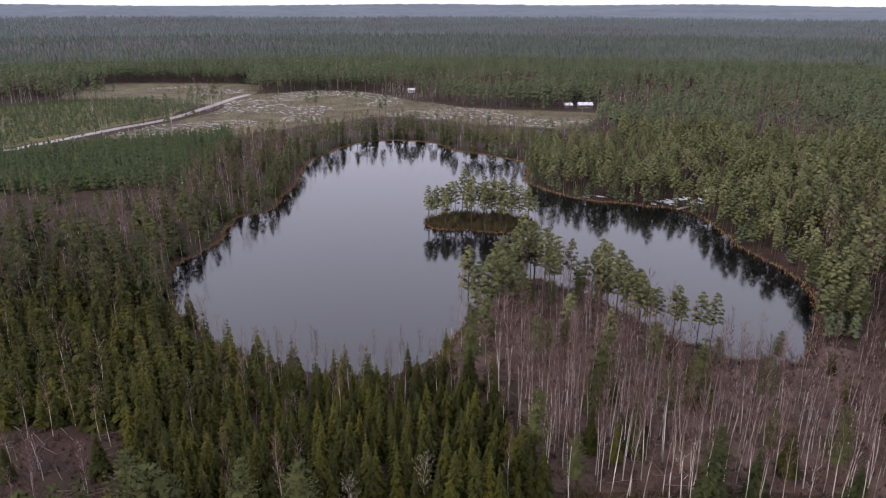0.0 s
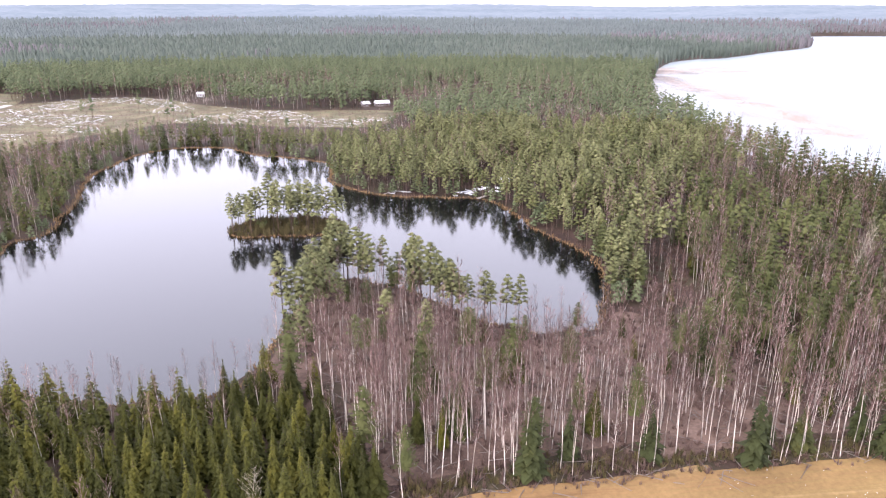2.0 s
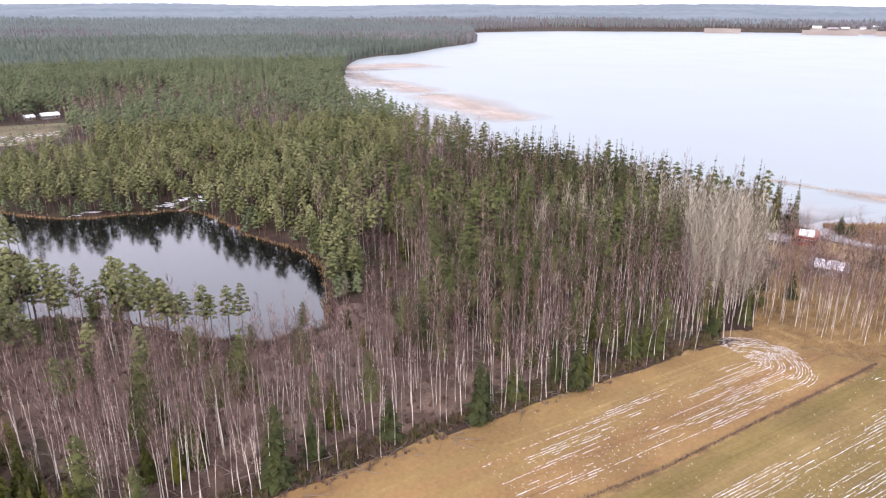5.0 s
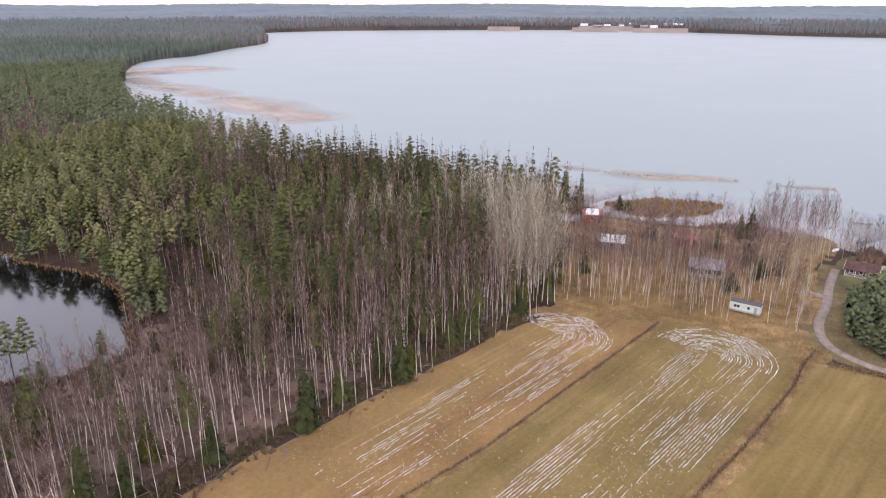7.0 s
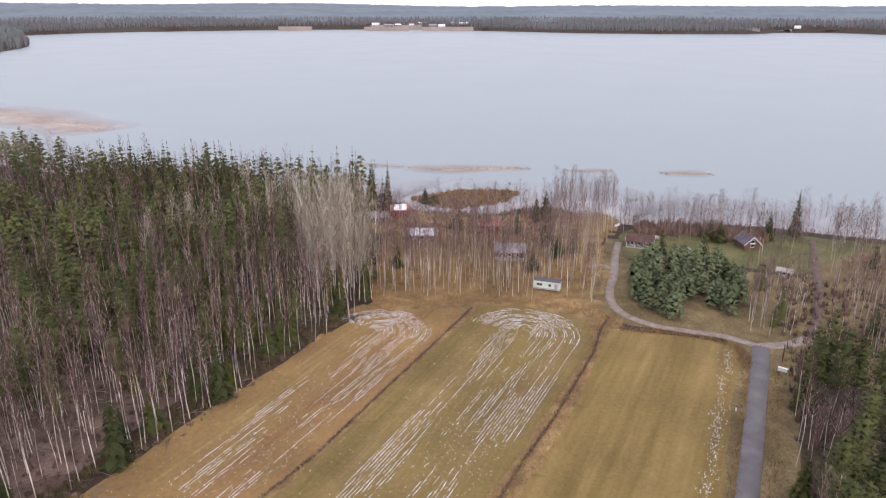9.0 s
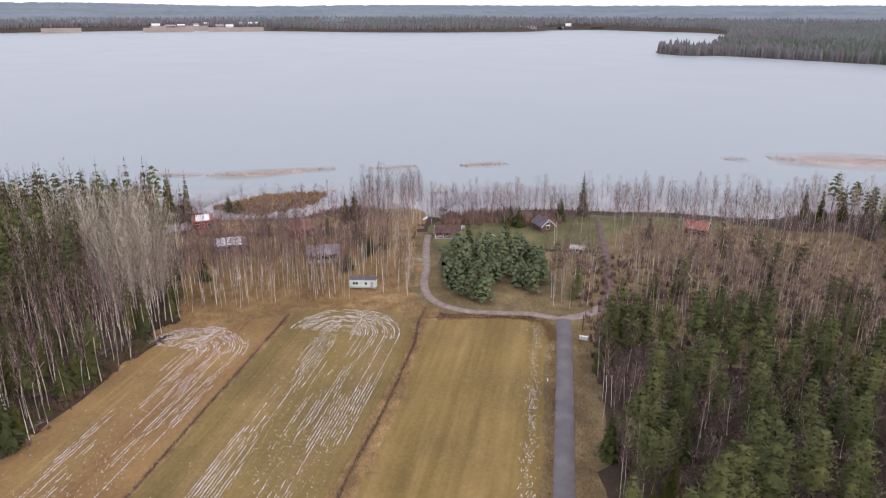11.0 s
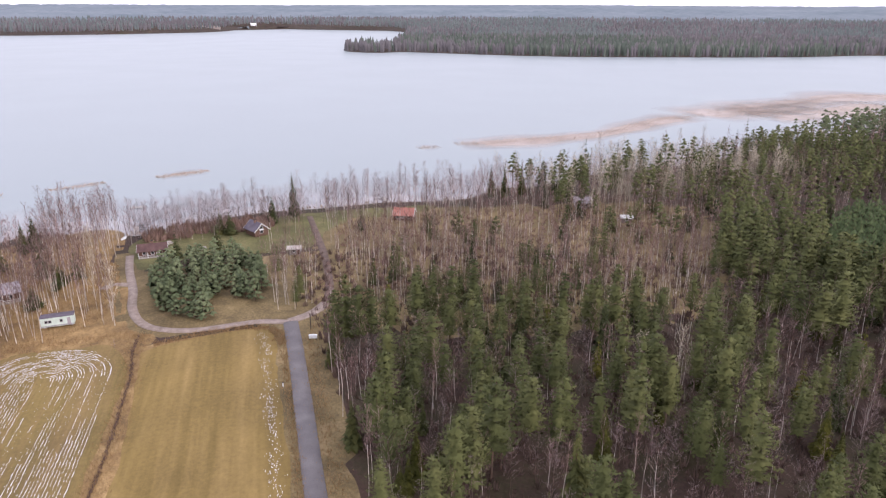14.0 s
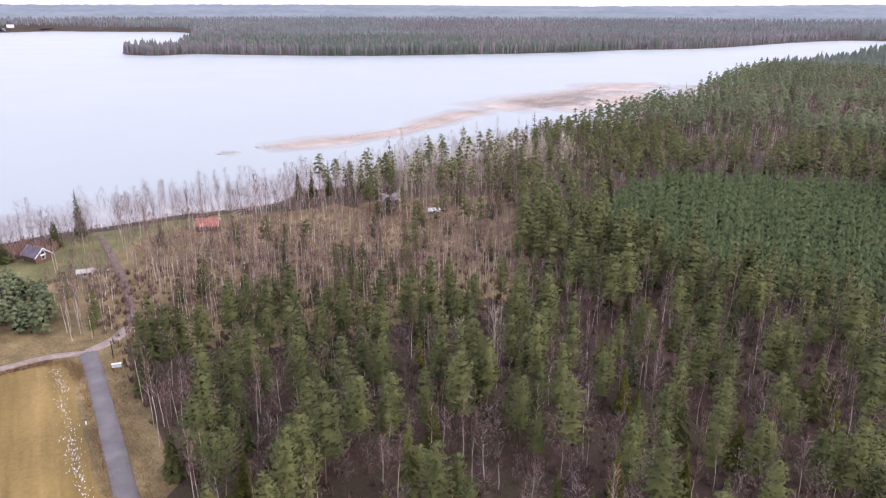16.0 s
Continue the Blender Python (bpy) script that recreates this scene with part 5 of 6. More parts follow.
cottage("small snow-roofed hut by the clearing", 97, 551, 8, 6, 5, 2.2, 1.4, M_GREYWALL, M_ROOFGREY, M_WHITE, name="hut", snow=0.9, windows=1, chimney=False)
cottage("little white hut at the forest's edge", -29, 649, 0, 6, 5, 2.4, 1.4, M_WHITE, M_ROOFGREY, M_WHITE, name="hut", snow=0.9, windows=1, chimney=False)
cottage("small lakeside hut with snowy roof among pines", 112, 283, -20, 6, 4.5, 2.2, 1.3, M_BROWNWALL, M_ROOFGREY, M_WHITE, name="hut", snow=0.9, windows=1, chimney=False)
far_rng = random.Random(3)
for i in range(9):
    az = radians(67.5 + i * 0.85 + far_rng.uniform(-0.2, 0.2))
    rr = 2330 + far_rng.uniform(0, 170)
    fx, fy = rr * math.sin(az), rr * math.cos(az)
    cottage("pale village house on the far shore", fx, fy, -math.degrees(az) + far_rng.uniform(-20, 20), far_rng.uniform(14, 30), 10, 5.0, 3.0, M_GREYWALL if i % 3 else M_WHITE, M_ROOFGREY if i % 2 else M_WHITE, M_WHITE,
            name="village_house", chimney=False, z=float(hill(np.array([fx]), np.array([fy]))[0]))
cottage("pale house on the far shore", 2440 * math.sin(radians(98.4)), 2440 * math.cos(radians(98.4)), -98, 18, 9, 5, 3, M_WHITE, M_WHITE, M_WHITE, name="village_house", chimney=False, z=12.0)


def site_cabin(x, y, turn):
    """A white site cabin on blocks."""
    root = new("site_cabin")
    tagged(root, "long pale mint mobile cabin with dark roof by the field", "cabin")
    bm = bmesh.new()
    box(bm, -3.7, 3.7, -1.25, 1.25, 0.35, 2.75)
    bmesh.ops.bevel(bm, geom=bm.edges[:], offset=0.06, segments=1, affect="EDGES")
    part("body", bm, M_MINT, root)
    boxes("roof", [(-3.8, 3.8, -1.35, 1.35, 2.76, 2.88)], M_ROOFDARK, root)
    boxes("band", [(-3.72, 3.72, -1.275, -1.256, 0.5, 0.75)], M_ROOFGREY, root, "grey skirting")
    for wx in (-2.4, -1.6, 0.9):
        window_on(root, wx, -1.25, 1.45, 0.55, 0.6, "front", M_ROOFGREY)
    boxes("door", [(2.2, 2.95, -1.3, -1.252, 0.45, 2.35)], M_ROOFGREY, root)
    for bx in (-3, 0, 3):
        boxes("block", [(bx - 0.2, bx + 0.2, -1.0, 1.0, -0.1, 0.35)], M_GREYWALL, root)
    root.matrix_basis = pose(x, y, 0.1, 0, 0, turn)


site_cabin(181.8, 26.2, TOCAM - 2)


def post_sign(x, y):
    root = new("roadside_board")
    tagged(root, "small white board on two posts beside the road", "sign")
    for px in (-0.8, 0.8):
        boxes("post", [(px - 0.05, px + 0.05, -0.05, 0.05, -0.2, 1.5)], M_POST, root)
    boxes("board", [(-1.0, 1.0, -0.35, 0.35, 1.5, 1.62)], M_WHITE, root, "flat white top")
    boxes("front_panel", [(-0.95, 0.95, -0.3, -0.24, 0.8, 1.5)], M_WHITE, root)
    root.matrix_basis = pose(x, y, 0.0, 0, 0, TOCAM - 20)


def pole(x, y, h, label, arms=False):
    root = new("wooden_pole")
    tagged(root, label, "pole")
    bm = bmesh.new()
    bmesh.ops.create_cone(bm, segments=8, radius1=0.14, radius2=0.1, depth=h + 0.4, cap_ends=True, matrix=Matrix.Translation((0, 0, h / 2 - 0.2)))
    part("shaft", bm, M_POST, root)
    if arms:
        boxes("crossarm", [(-1.1, 1.1, -0.07, 0.07, h - 0.6, h - 0.45)], M_POST, root)
        for px in (-0.95, 0.0, 0.95):
            boxes("insulator", [(px - 0.06, px + 0.06, -0.06, 0.06, h - 0.45, h - 0.25)], M_GLASS, root)
    root.matrix_basis = pose(x, y, 0, 0, 0, -70)


post_sign(149.5, -29.9)
pole(156, -30.8, 4.2, "short dark wooden pole at the road fork")
boxes_tank = new("roadside_marker")
tagged(boxes_tank, "low white marker post in the ditch grass", "marker")
boxes("marker_post", [(-0.12, 0.12, -0.12, 0.12, -0.1, 1.0)], M_WHITE, boxes_tank)
boxes("marker_cap", [(-0.16, 0.16, -0.16, 0.16, 1.0, 1.08)], M_POST, boxes_tank)
boxes_tank.matrix_basis = pose(131, -19.3, 0)


def jetty(x, y, turn, length, label):
    root = new("jetty")
    tagged(root, label, "jetty")
    for i in range(int(length / 0.5)):
        boxes("plank", [(-0.9, 0.9, i * 0.5, i * 0.5 + 0.44, 0.2, 0.26)], M_DECK, root)
    for py in np.arange(0.5, length, 2.5):
        for px in (-0.8, 0.8):
            boxes("pile", [(px - 0.08, px + 0.08, py - 0.08, py + 0.08, -1.6, 0.2)], M_POST, root)
    root.matrix_basis = pose(x, y, 0, 0, 0, turn)


jetty(251, 8, TOCAM, 12, "grey plank jetty running into the lake")
jetty(259, -86, TOCAM, 9, "short grey plank jetty among shore birches")
jetty(97, 267, 125, 7, "small grey jetty on the pond")
jetty(290, 4.5, 5, 6, "floating plank raft on the lake")


def rowing_boat(x, y, turn, z=0.05):
    root = new("rowing_boat")
    tagged(root, "upturned pale rowing boat on the lake shore", "boat")
    bm = bmesh.new()
    rings = []
    for i in range(9):
        u = i / 8
        w = 0.7 * math.sin(math.pi * (0.12 + 0.8 * u)) ** 0.7
        rings.append([bm.verts.new((math.cos(a) * w, -2.2 + 4.4 * u, math.sin(a) * w * 0.75)) for a in np.linspace(0, math.pi, 7)])
    for p, q in zip(rings[:-1], rings[1:]):
        for k in range(6):
            bm.faces.new((p[k], p[k + 1], q[k + 1], q[k]))
    bm.faces.new(rings[0])
    bm.faces.new(rings[-1][::-1])
    part("hull", bm, M_WHITE, root)
    boxes("keel", [(-0.04, 0.04, -1.9, 1.9, 0.5, 0.58)], M_DECK, root)
    root.matrix_basis = pose(x, y, z, 0, 0, turn)


rowing_boat(253, -33, 30)
rowing_boat(250, 12, 70)

# a garden table, woodpiles and a swing frame on the lawn


def garden_table(x, y, turn):
    root = new("garden_table")
    tagged(root, "grey wooden garden table with benches on the lawn", "table")
    boxes("tabletop", [(-1.0, 1.0, -0.4, 0.4, 0.7, 0.76)], M_DECK, root)
    for s in (-1, 1):
        boxes("bench", [(-1.0, 1.0, s * 0.75 - 0.15, s * 0.75 + 0.15, 0.42, 0.48)], M_DECK, root)
        boxes("leg", [(s * 0.8 - 0.05, s * 0.8 + 0.05, -0.85, 0.85, 0.0, 0.7)], M_DECK, root)
    root.matrix_basis = pose(x, y, 0.15, 0, 0, turn)


garden_table(238, -2, 20)
garden_table(222, -9, 80)
garden_table(228, -12, 10)


# ---------------------------------------------------------------- loose stuff: snow, reeds, sedge, shrubs, fallen wood
def snow_pieces(name, rows, label):
    """Flat domed shreds of snow: rows of x, y, z, turn, length, width."""
    V, F = [], []
    rng = np.random.default_rng(len(rows))
    for x, y, z, turn, ln, wd in rows:
        n = len(V)
        c, s = math.cos(turn), math.sin(turn)
        for k in range(6):
            a = k * 1.047
            q = rng.uniform(0.7, 1.2)
            px, py = math.cos(a) * ln / 2 * q, math.sin(a) * wd / 2 * rng.uniform(0.7, 1.2)
            V.append((x + px * c - py * s, y + px * s + py * c, z))
        V.append((x, y, z + 0.05))
        F += [(n + k, n + (k + 1) % 6, n + 6) for k in range(6)]
    ob = new(name, mesh_of(name, V, F, [M_SNOW]))
    tagged(ob, label, "snow", kind="stuff")


def rows_in_field(origin, width, head, seed, left, right, begin, top_band):
    """Snow along mowing rows that run up the field and turn in nested rounds at its head. left, right: bands (from, to) of rows that keep snow."""
    rng = np.random.default_rng(seed)
    ux, uy = math.cos(ROWDIR), -math.sin(ROWDIR)
    vx, vy = -uy, ux
    out = []
    for o in np.arange(1.2, width / 2 - 0.3, 0.58):
        R = max(1.5, min(13.0, width / 2 - o - 0.3))
        path = []
        top = head - o
        for u in np.arange(begin, top - R, 0.9):
            path.append((u, o, 0.0, "r"))
        for a in np.arange(0, math.pi / 2, 0.9 / R):
            path.append((top - R + R * math.sin(a), o + R - R * math.cos(a), a, "h"))
        for v in np.arange(o + R, width - o - R, 0.9):
            path.append((top, v, math.pi / 2, "h"))
        for a in np.arange(0, math.pi / 2, 0.9 / R):
            path.append((top - R + R * math.cos(a), width - o - R + R * math.sin(a), math.pi / 2 + a, "h"))
        for u in np.arange(begin, top - R, 0.9):
            path.append((u, width - o, 0.0, "l"))
        for u, v, a, side in path:
            patch = noise.noise((u * 0.045, v * 0.17, seed)) + 0.3 * noise.noise((u * 0.3, v * 0.9, seed + 5))
            lo, hi, strength = (left if side == "l" else right if side == "r" else top_band)
            strength *= min(1.0, 0.35 + 0.65 * max(0, (u - begin)) / (head - begin)) if side != "h" else 1.0
            inband = lo <= o <= hi
            streak = noise.noise((u * 0.045 + o * 7.3, o * 3.7, seed + (1.0 if side == "l" else 0.0)))
            if inband and 1.1 * streak + 1.1 * patch > 0.44 - strength and rng.random() < 0.85:
                x, y = origin[0] + ux * u + vx * v, origin[1] + uy * u + vy * v
                turn = a - ROWDIR + rng.normal(0, 0.015)
                big = rng.random()
                wide = (0.04 + 0.1 * rng.random() ** 1.5) * (1.5 if side == "h" else 1.0)
                out.append((x + rng.normal(0, 0.04), y + rng.normal(0, 0.04), 0.27, turn, 0.7 + 1.5 * big * big, wide))
            elif rng.random() < 0.04 + 0.3 * inband:
                x, y = origin[0] + ux * u + vx * v, origin[1] + uy * u + vy * v
                out.append((x + rng.normal(0, 0.3), y + rng.normal(0, 0.3), 0.28, a - ROWDIR + rng.normal(0, 0.4), rng.uniform(0.1, 0.3), rng.uniform(0.06, 0.13)))
    return out


snow_pieces("snow_patch", rows_in_field((75, 57.5), 27, 80, 3, (11.0, 30, 0.1), (0.8, 13.0, 0.5), -6, (0.8, 12.8, 0.75)), "melting snow in rows on the tan stubble")
snow_pieces("snow_patch", rows_in_field((60, 26.3), 30.5, 106, 8, (8.5, 15.2, 0.6), (1.0, 15.2, 0.4), -15, (1.0, 13.5, 0.62)), "melting snow in curved rows on the stubble")
edge_rng = np.random.default_rng(12)
edge_snow = []
for i in range(420):
    u = edge_rng.uniform(0, 1)
    x = 90 + 68 * u
    edge_snow.append((x + edge_rng.normal(0, 0.3), -11.2 - 0.125 * (x - 90) + edge_rng.normal(0, 0.8), 0.24, -ROWDIR + edge_rng.normal(0, 0.12), edge_rng.uniform(0.15, 0.7), edge_rng.uniform(0.05, 0.12)))
snow_pieces("snow_patch", edge_snow, "thin snow shreds along the meadow's edge")
cut_rng = np.random.default_rng(21)
cx, cy = cut_rng.uniform(-280, 120, 9000), cut_rng.uniform(410, 700, 9000)
keep = inside(clear_edge, cx, cy) & (patches(cx, cy, 16, 31) > 0.5) & (near_line(FOREST_ROAD, cx, cy) > 6)
snow_pieces("snow_patch", [(x, y, 0.3, cut_rng.uniform(-0.4, 0.4), cut_rng.uniform(0.6, 4.2), cut_rng.uniform(0.3, 0.9)) for x, y in zip(cx[keep], cy[keep])], "old snow patches over the clear-cut heath")
yard = [(98 + cut_rng.normal(0, 5), 275 + cut_rng.normal(0, 3.5), 0.12, cut_rng.uniform(0, 6), cut_rng.uniform(2, 6), cut_rng.uniform(1.5, 3)) for i in range(26)]
yard += [(62 + cut_rng.normal(0, 4), 283 + cut_rng.normal(0, 1), 0.12, -0.5, cut_rng.uniform(1, 4), cut_rng.uniform(0.5, 1.2)) for i in range(12)]
snow_pieces("snow_patch", yard, "wet snow on the clearing beside the pond")


def spikes(name, rows, mat, label, category, width, spread=0.25):
    """Upright blades: rows of x, y, z, height."""
    rows = np.asarray(rows, float)
    rng = np.random.default_rng(len(rows))
    n = len(rows)
    a = rng.uniform(0, math.pi, n)
    w = width * rng.uniform(0.6, 1.3, n)
    dx, dy = np.cos(a) * w, np.sin(a) * w
    tip = rows[:, :3] + np.stack([rng.normal(0, spread, n), rng.normal(0, spread, n), np.ones(n)], 1) * rows[:, 3:4]
    V = np.stack([rows[:, :3] + np.stack([dx, dy, dx * 0], 1), rows[:, :3] - np.stack([dx, dy, dx * 0], 1), tip], 1).reshape(-1, 3)
    ob = new(name, mesh_of(name, V, np.arange(3 * n).reshape(-1, 3), [mat], tint=np.repeat(rng.random(n), 3)))
    return tagged(ob, label, category, kind="stuff")


def along(line, step, side, rng):
    """Scattered places along a line."""
    out = []
    for (ax, ay), (bx, by) in zip(line[:-1], line[1:]):
        L = math.hypot(bx - ax, by - ay)
        for k in range(max(1, int(L / step))):
            t = rng.random()
            o = rng.normal(0, side)
            out.append((ax + (bx - ax) * t - (by - ay) / max(L, 1e-6) * o, ay + (by - ay) * t + (bx - ax) / max(L, 1e-6) * o))
    return out


loose = np.random.default_rng(40)
for shore in (pond_shore, island_shore):
    pts = along(shore + shore[:1], 0.16, 0.7, loose)
    spikes("sedge", [(x, y, -0.32, loose.uniform(0.5, 1.0)) for x, y in pts], M_SEDGE, "rust-brown sedge along the pond's edge", "sedge", 0.16)
near_lake = lake_shore[:int(len(lake_shore) * 0.42)]
pts = [p for p in along(near_lake, 0.5, 1.6, loose) if math.hypot(*p) < 700]
spikes("reeds", [(x, y, -0.32, loose.uniform(0.7, 1.6)) for x, y in pts], M_REED, "pale dry reeds on the lake shore", "reeds", 0.3)
BARS = [([(410, 500), (396, 455), (375, 390), (357, 332)], 9, 1500), ([(620, 760), (560, 760), (505, 775), (470, 735)], 18, 1500), ([(470, 720), (440, 640), (425, 560), (410, 500)], 7, 600),
        ([(319, 118), (320, 101), (330, 75), (334, 59)], 2.6, 500), ([(335, 42), (341, 20)], 1.8, 160), ([(343, -1), (349, -25)], 2.6, 330), ([(318, 150), (318, 118)], 1.8, 160),
        ([(362, -138), (364, -150)], 3, 90), ([(365, -162), (360, -210), (364, -263), (385, -310), (404, -363)], 6, 1900), ([(404, -363), (415, -420), (430, -500), (438, -579), (415, -625)], 11, 1800),
        ([(390, -400), (385, -480), (390, -560)], 14, 1300), ([(300, -420), (320, -490), (345, -560), (385, -660)], 10, 900)]
for line, wd, cnt in BARS:
    line = smooth(line, 6, False)
    step = sum(math.dist(p, q) for p, q in zip(line[:-1], line[1:])) / (cnt * 1.6)
    pts = along(line, step, wd * 0.75, loose)
    spikes("reed_bed", [(x, y, -0.34, loose.uniform(0.15, 0.45)) for x, y in pts], M_REED, "straw-coloured reed bed standing in the lake", "reeds", 0.4, 1.2)


def frost_band(name, line, inner, outer, strength, label, mat):
    """A thin film of frosted broken reed on the ice, fading to both sides of its line."""
    pts = smooth(line, 6, False)
    V, T, F = [], [], []
    for i, (x, y) in enumerate(pts):
        a, b = Vector(pts[max(i - 1, 0)]), Vector(pts[min(i + 1, len(pts) - 1)])
        d = (b - a).normalized()
        end = min(1.0, i / 4, (len(pts) - 1 - i) / 4)
        for o, f in ((-inner, 0.0), (-inner * 0.4, 0.8), (0, 1.0), (outer * 0.4, 0.6), (outer, 0.0)):
            o *= 1 + 0.5 * noise.noise((x * 0.03, y * 0.03, 5.5))
            V.append((x - d.y * o, y + d.x * o, -0.285))
            T.append(strength * f * end)
    for i in range(len(pts) - 1):
        F += [(i * 5 + j, i * 5 + j + 1, i * 5 + j + 6, i * 5 + j + 5) for j in range(4)]
    tagged(new(name, mesh_of(name, V, F, [mat], tint=T)), label, "ice", kind="stuff")


def film(name, colours):
    """A patchy see-through film of rime; the tint gives how thick it lies."""
    m = material(name, colours, 0.03, 0.4, grain=0.2)
    n, l = m.node_tree.nodes, m.node_tree.links
    depth, tex, mul = n.new("ShaderNodeAttribute"), n.new("ShaderNodeTexNoise"), n.new("ShaderNodeMath")
    depth.attribute_name = "tint"
    tex.inputs["Scale"].default_value, tex.inputs["Detail"].default_value = 0.05, 6
    mul.operation, mul.use_clamp = "MULTIPLY", True
    l.new(depth.outputs["Fac"], mul.inputs[0])
    l.new(tex.outputs["Fac"], mul.inputs[1])
    l.new(mul.outputs[0], n["Principled BSDF"].inputs["Alpha"])
    return m


M_FROST = film("reed_frost", [(0.34, 0.27, 0.22), (0.46, 0.38, 0.32), (0.56, 0.49, 0.44)])
M_RIME = film("shore_rime", [(0.42, 0.38, 0.37), (0.54, 0.5, 0.49), (0.64, 0.61, 0.6)])
for line, wd, cnt in BARS:
    frost_band("reed_ice", line, wd * 3.6, wd * 3.6, 1.5, "beige frosted reed litter on the ice", M_FROST)
frost_band("reed_ice", [p for p in near_lake if p[0] < 520 and -600 < p[1] < 800], 1.0, 46, 1.1, "whitish rimed ice along the lake shore", M_RIME)
ORANGE = [(262, 94), (276, 87), (286, 72), (288, 57), (277, 55), (263, 62), (254, 76)]
ox, oy = loose.uniform(250, 292, 5000), loose.uniform(50, 98, 5000)
ok = inside(ragged(smooth(ORANGE, 4), 3, 7), ox, oy)
spikes("reed_bed", [(x, y, -0.34, loose.uniform(0.6, 1.7)) for x, y in zip(ox[ok], oy[ok])], M_SEDGE, "orange-brown reed marsh beside the lake", "reeds", 0.4, 0.4)


def shrub(seed, count, h, w):
    s = Shape(seed)
    r = s.r
    for _ in range(count):
        a, q = r.uniform(0, 6.28), r.uniform(0, w)
        b = Vector((math.cos(a) * q * 0.4, math.sin(a) * q * 0.4, -0.1))
        t = Vector((math.cos(a) * q, math.sin(a) * q, h * r.uniform(0.5, 1.1) * (1.1 - 0.5 * q / w)))
        s.sliver(tuple(b), tuple(t), r.uniform(0.05, 0.13))
    s.f, s.s = s.f, [1] * len(s.f)
    return s.arrays()


SHRUBS = [shrub(400 + i, 15, 1.3, 0.9) for i in range(4)]


def scatter_shrubs(name, pts, mat, label, lo=0.6, hi=1.5):
    rows = np.array([(x, y, 0.0, loose.uniform(lo, hi), loose.uniform(0, 6.28)) for x, y in pts])
    planted(name, SHRUBS, rows, (M_BARK, mat), label, "shrubs", soft=False)


EDGE = [(20, 92.5), (38, 92), (62, 89), (93, 84), (128, 77.5), (148, 72.5)]
scatter_shrubs("shrubs", along(EDGE, 0.25, 1.4, loose), M_SHRUB, "brown and olive scrub along the wood's edge")
scatter_shrubs("shrubs", [p for p in along(EDGE, 0.6, 1.8, loose)], M_BRUSH, "dry brown brush along the wood's edge")
DITCH_1 = [(40, 62), (74.6, 57), (93.5, 52.6), (119.8, 49), (155, 44), (163, 43)]
DITCH_2 = [(40, 26.5), (80, 20.5), (100, 17.8), (119, 14), (148, 9.8), (160, 9.5), (168, 8)]
DITCH_3 = [(50, -9.5), (90, -14.6), (103, -16.5), (133, -20.6), (157, -24)]
HEAD = [(150, 72), (160, 62), (166, 50), (171, 38), (170.5, 24), (170, 12), (166, 6)]


def blades(name, pts, mat, label, lo, hi, width=0.07):
    spikes(name, [(x, y, 0.02, loose.uniform(lo, hi)) for x, y in pts], mat, label, "grass", width, 0.35)


blades("ditch_grass", along(DITCH_1, 0.05, 0.22, loose), M_BRUSH, "dark dead weeds in the field ditch", 0.3, 0.6)
blades("ditch_grass", along(DITCH_2, 0.05, 0.2, loose), M_BRUSH, "dark dead weeds in the field ditch", 0.3, 0.7)
blades("ditch_grass", along(DITCH_2, 0.03, 1.4, loose), M_SEDGE, "straw-coloured grass on the ditch banks", 0.25, 0.6)
blades("ditch_grass", along(DITCH_3, 0.04, 0.7, loose), M_SEDGE, "rusty weeds in the roadside ditch", 0.3, 0.7)
blades("ditch_grass", along(HEAD, 0.03, 1.5, loose), M_SEDGE, "yellow rank grass at the head of the fields", 0.3, 0.8)
blades("ditch_grass", along([(50, -15), (104, -22.5), (150, -29), (158, -33)], 0.05, 1.2, loose), M_SEDGE, "rusty grass on the road's bank", 0.3, 0.8)
gx, gy = loose.uniform(155, 240, 26000), loose.uniform(10, 90, 26000)
ok = inside(grove_edge, gx, gy)
blades("grass_tuft", list(zip(gx[ok], gy[ok])), M_SEDGE, "dry yellow grass under the birches", 0.3, 0.9, 0.08)
gx, gy = loose.uniform(-280, 120, 14000), loose.uniform(410, 700, 14000)
ok = inside(clear_edge, gx, gy) & (near_line(FOREST_ROAD, gx, gy) > 5)
blades("heath_scrub", list(zip(gx[ok], gy[ok])), M_BRUSH, "brown heath and slash over the clearing", 0.4, 1.3, 0.3)
blades("ditch_grass", along([(161.5, 5), (163.6, -6), (163, -17), (159, -23), (150, -22.6)], 0.02, 0.9, loose), M_SEDGE, "pale straw grass between drive and meadow", 0.3, 0.7)
gx, gy = loose.uniform(242, 258, 260), loose.uniform(-38, 6, 260)
ok = ~inside(lake_shore, gx, gy)
scatter_shrubs("thicket", list(zip(gx[ok], gy[ok])), M_BRACKEN, "dark purple-brown bare thicket along the lawn's shore", 1.6, 3.2)
# undergrowth and fallen wood in the near birch wood and on the logging slash
gx, gy = loose.uniform(-100, 170, 9000), loose.uniform(75, 200, 9000)
rr, aa = np.hypot(gx, gy), np.degrees(np.arctan2(gx, gy))
wood = (rr > 84) & (aa > 4) & (aa < 64) & (gy > 93 - 0.16 * gx) & ~inside(pond_shore, gx, gy) | inside(SLASH, gx, gy) & (rr > 84)
scatter_shrubs("undergrowth", list(zip(gx[wood], gy[wood])), M_BRUSH, "reddish brown undergrowth and seedlings in the wood", 0.4, 1.3)
gx, gy = loose.uniform(150, 262, 5200), loose.uniform(-175, 100, 5200)
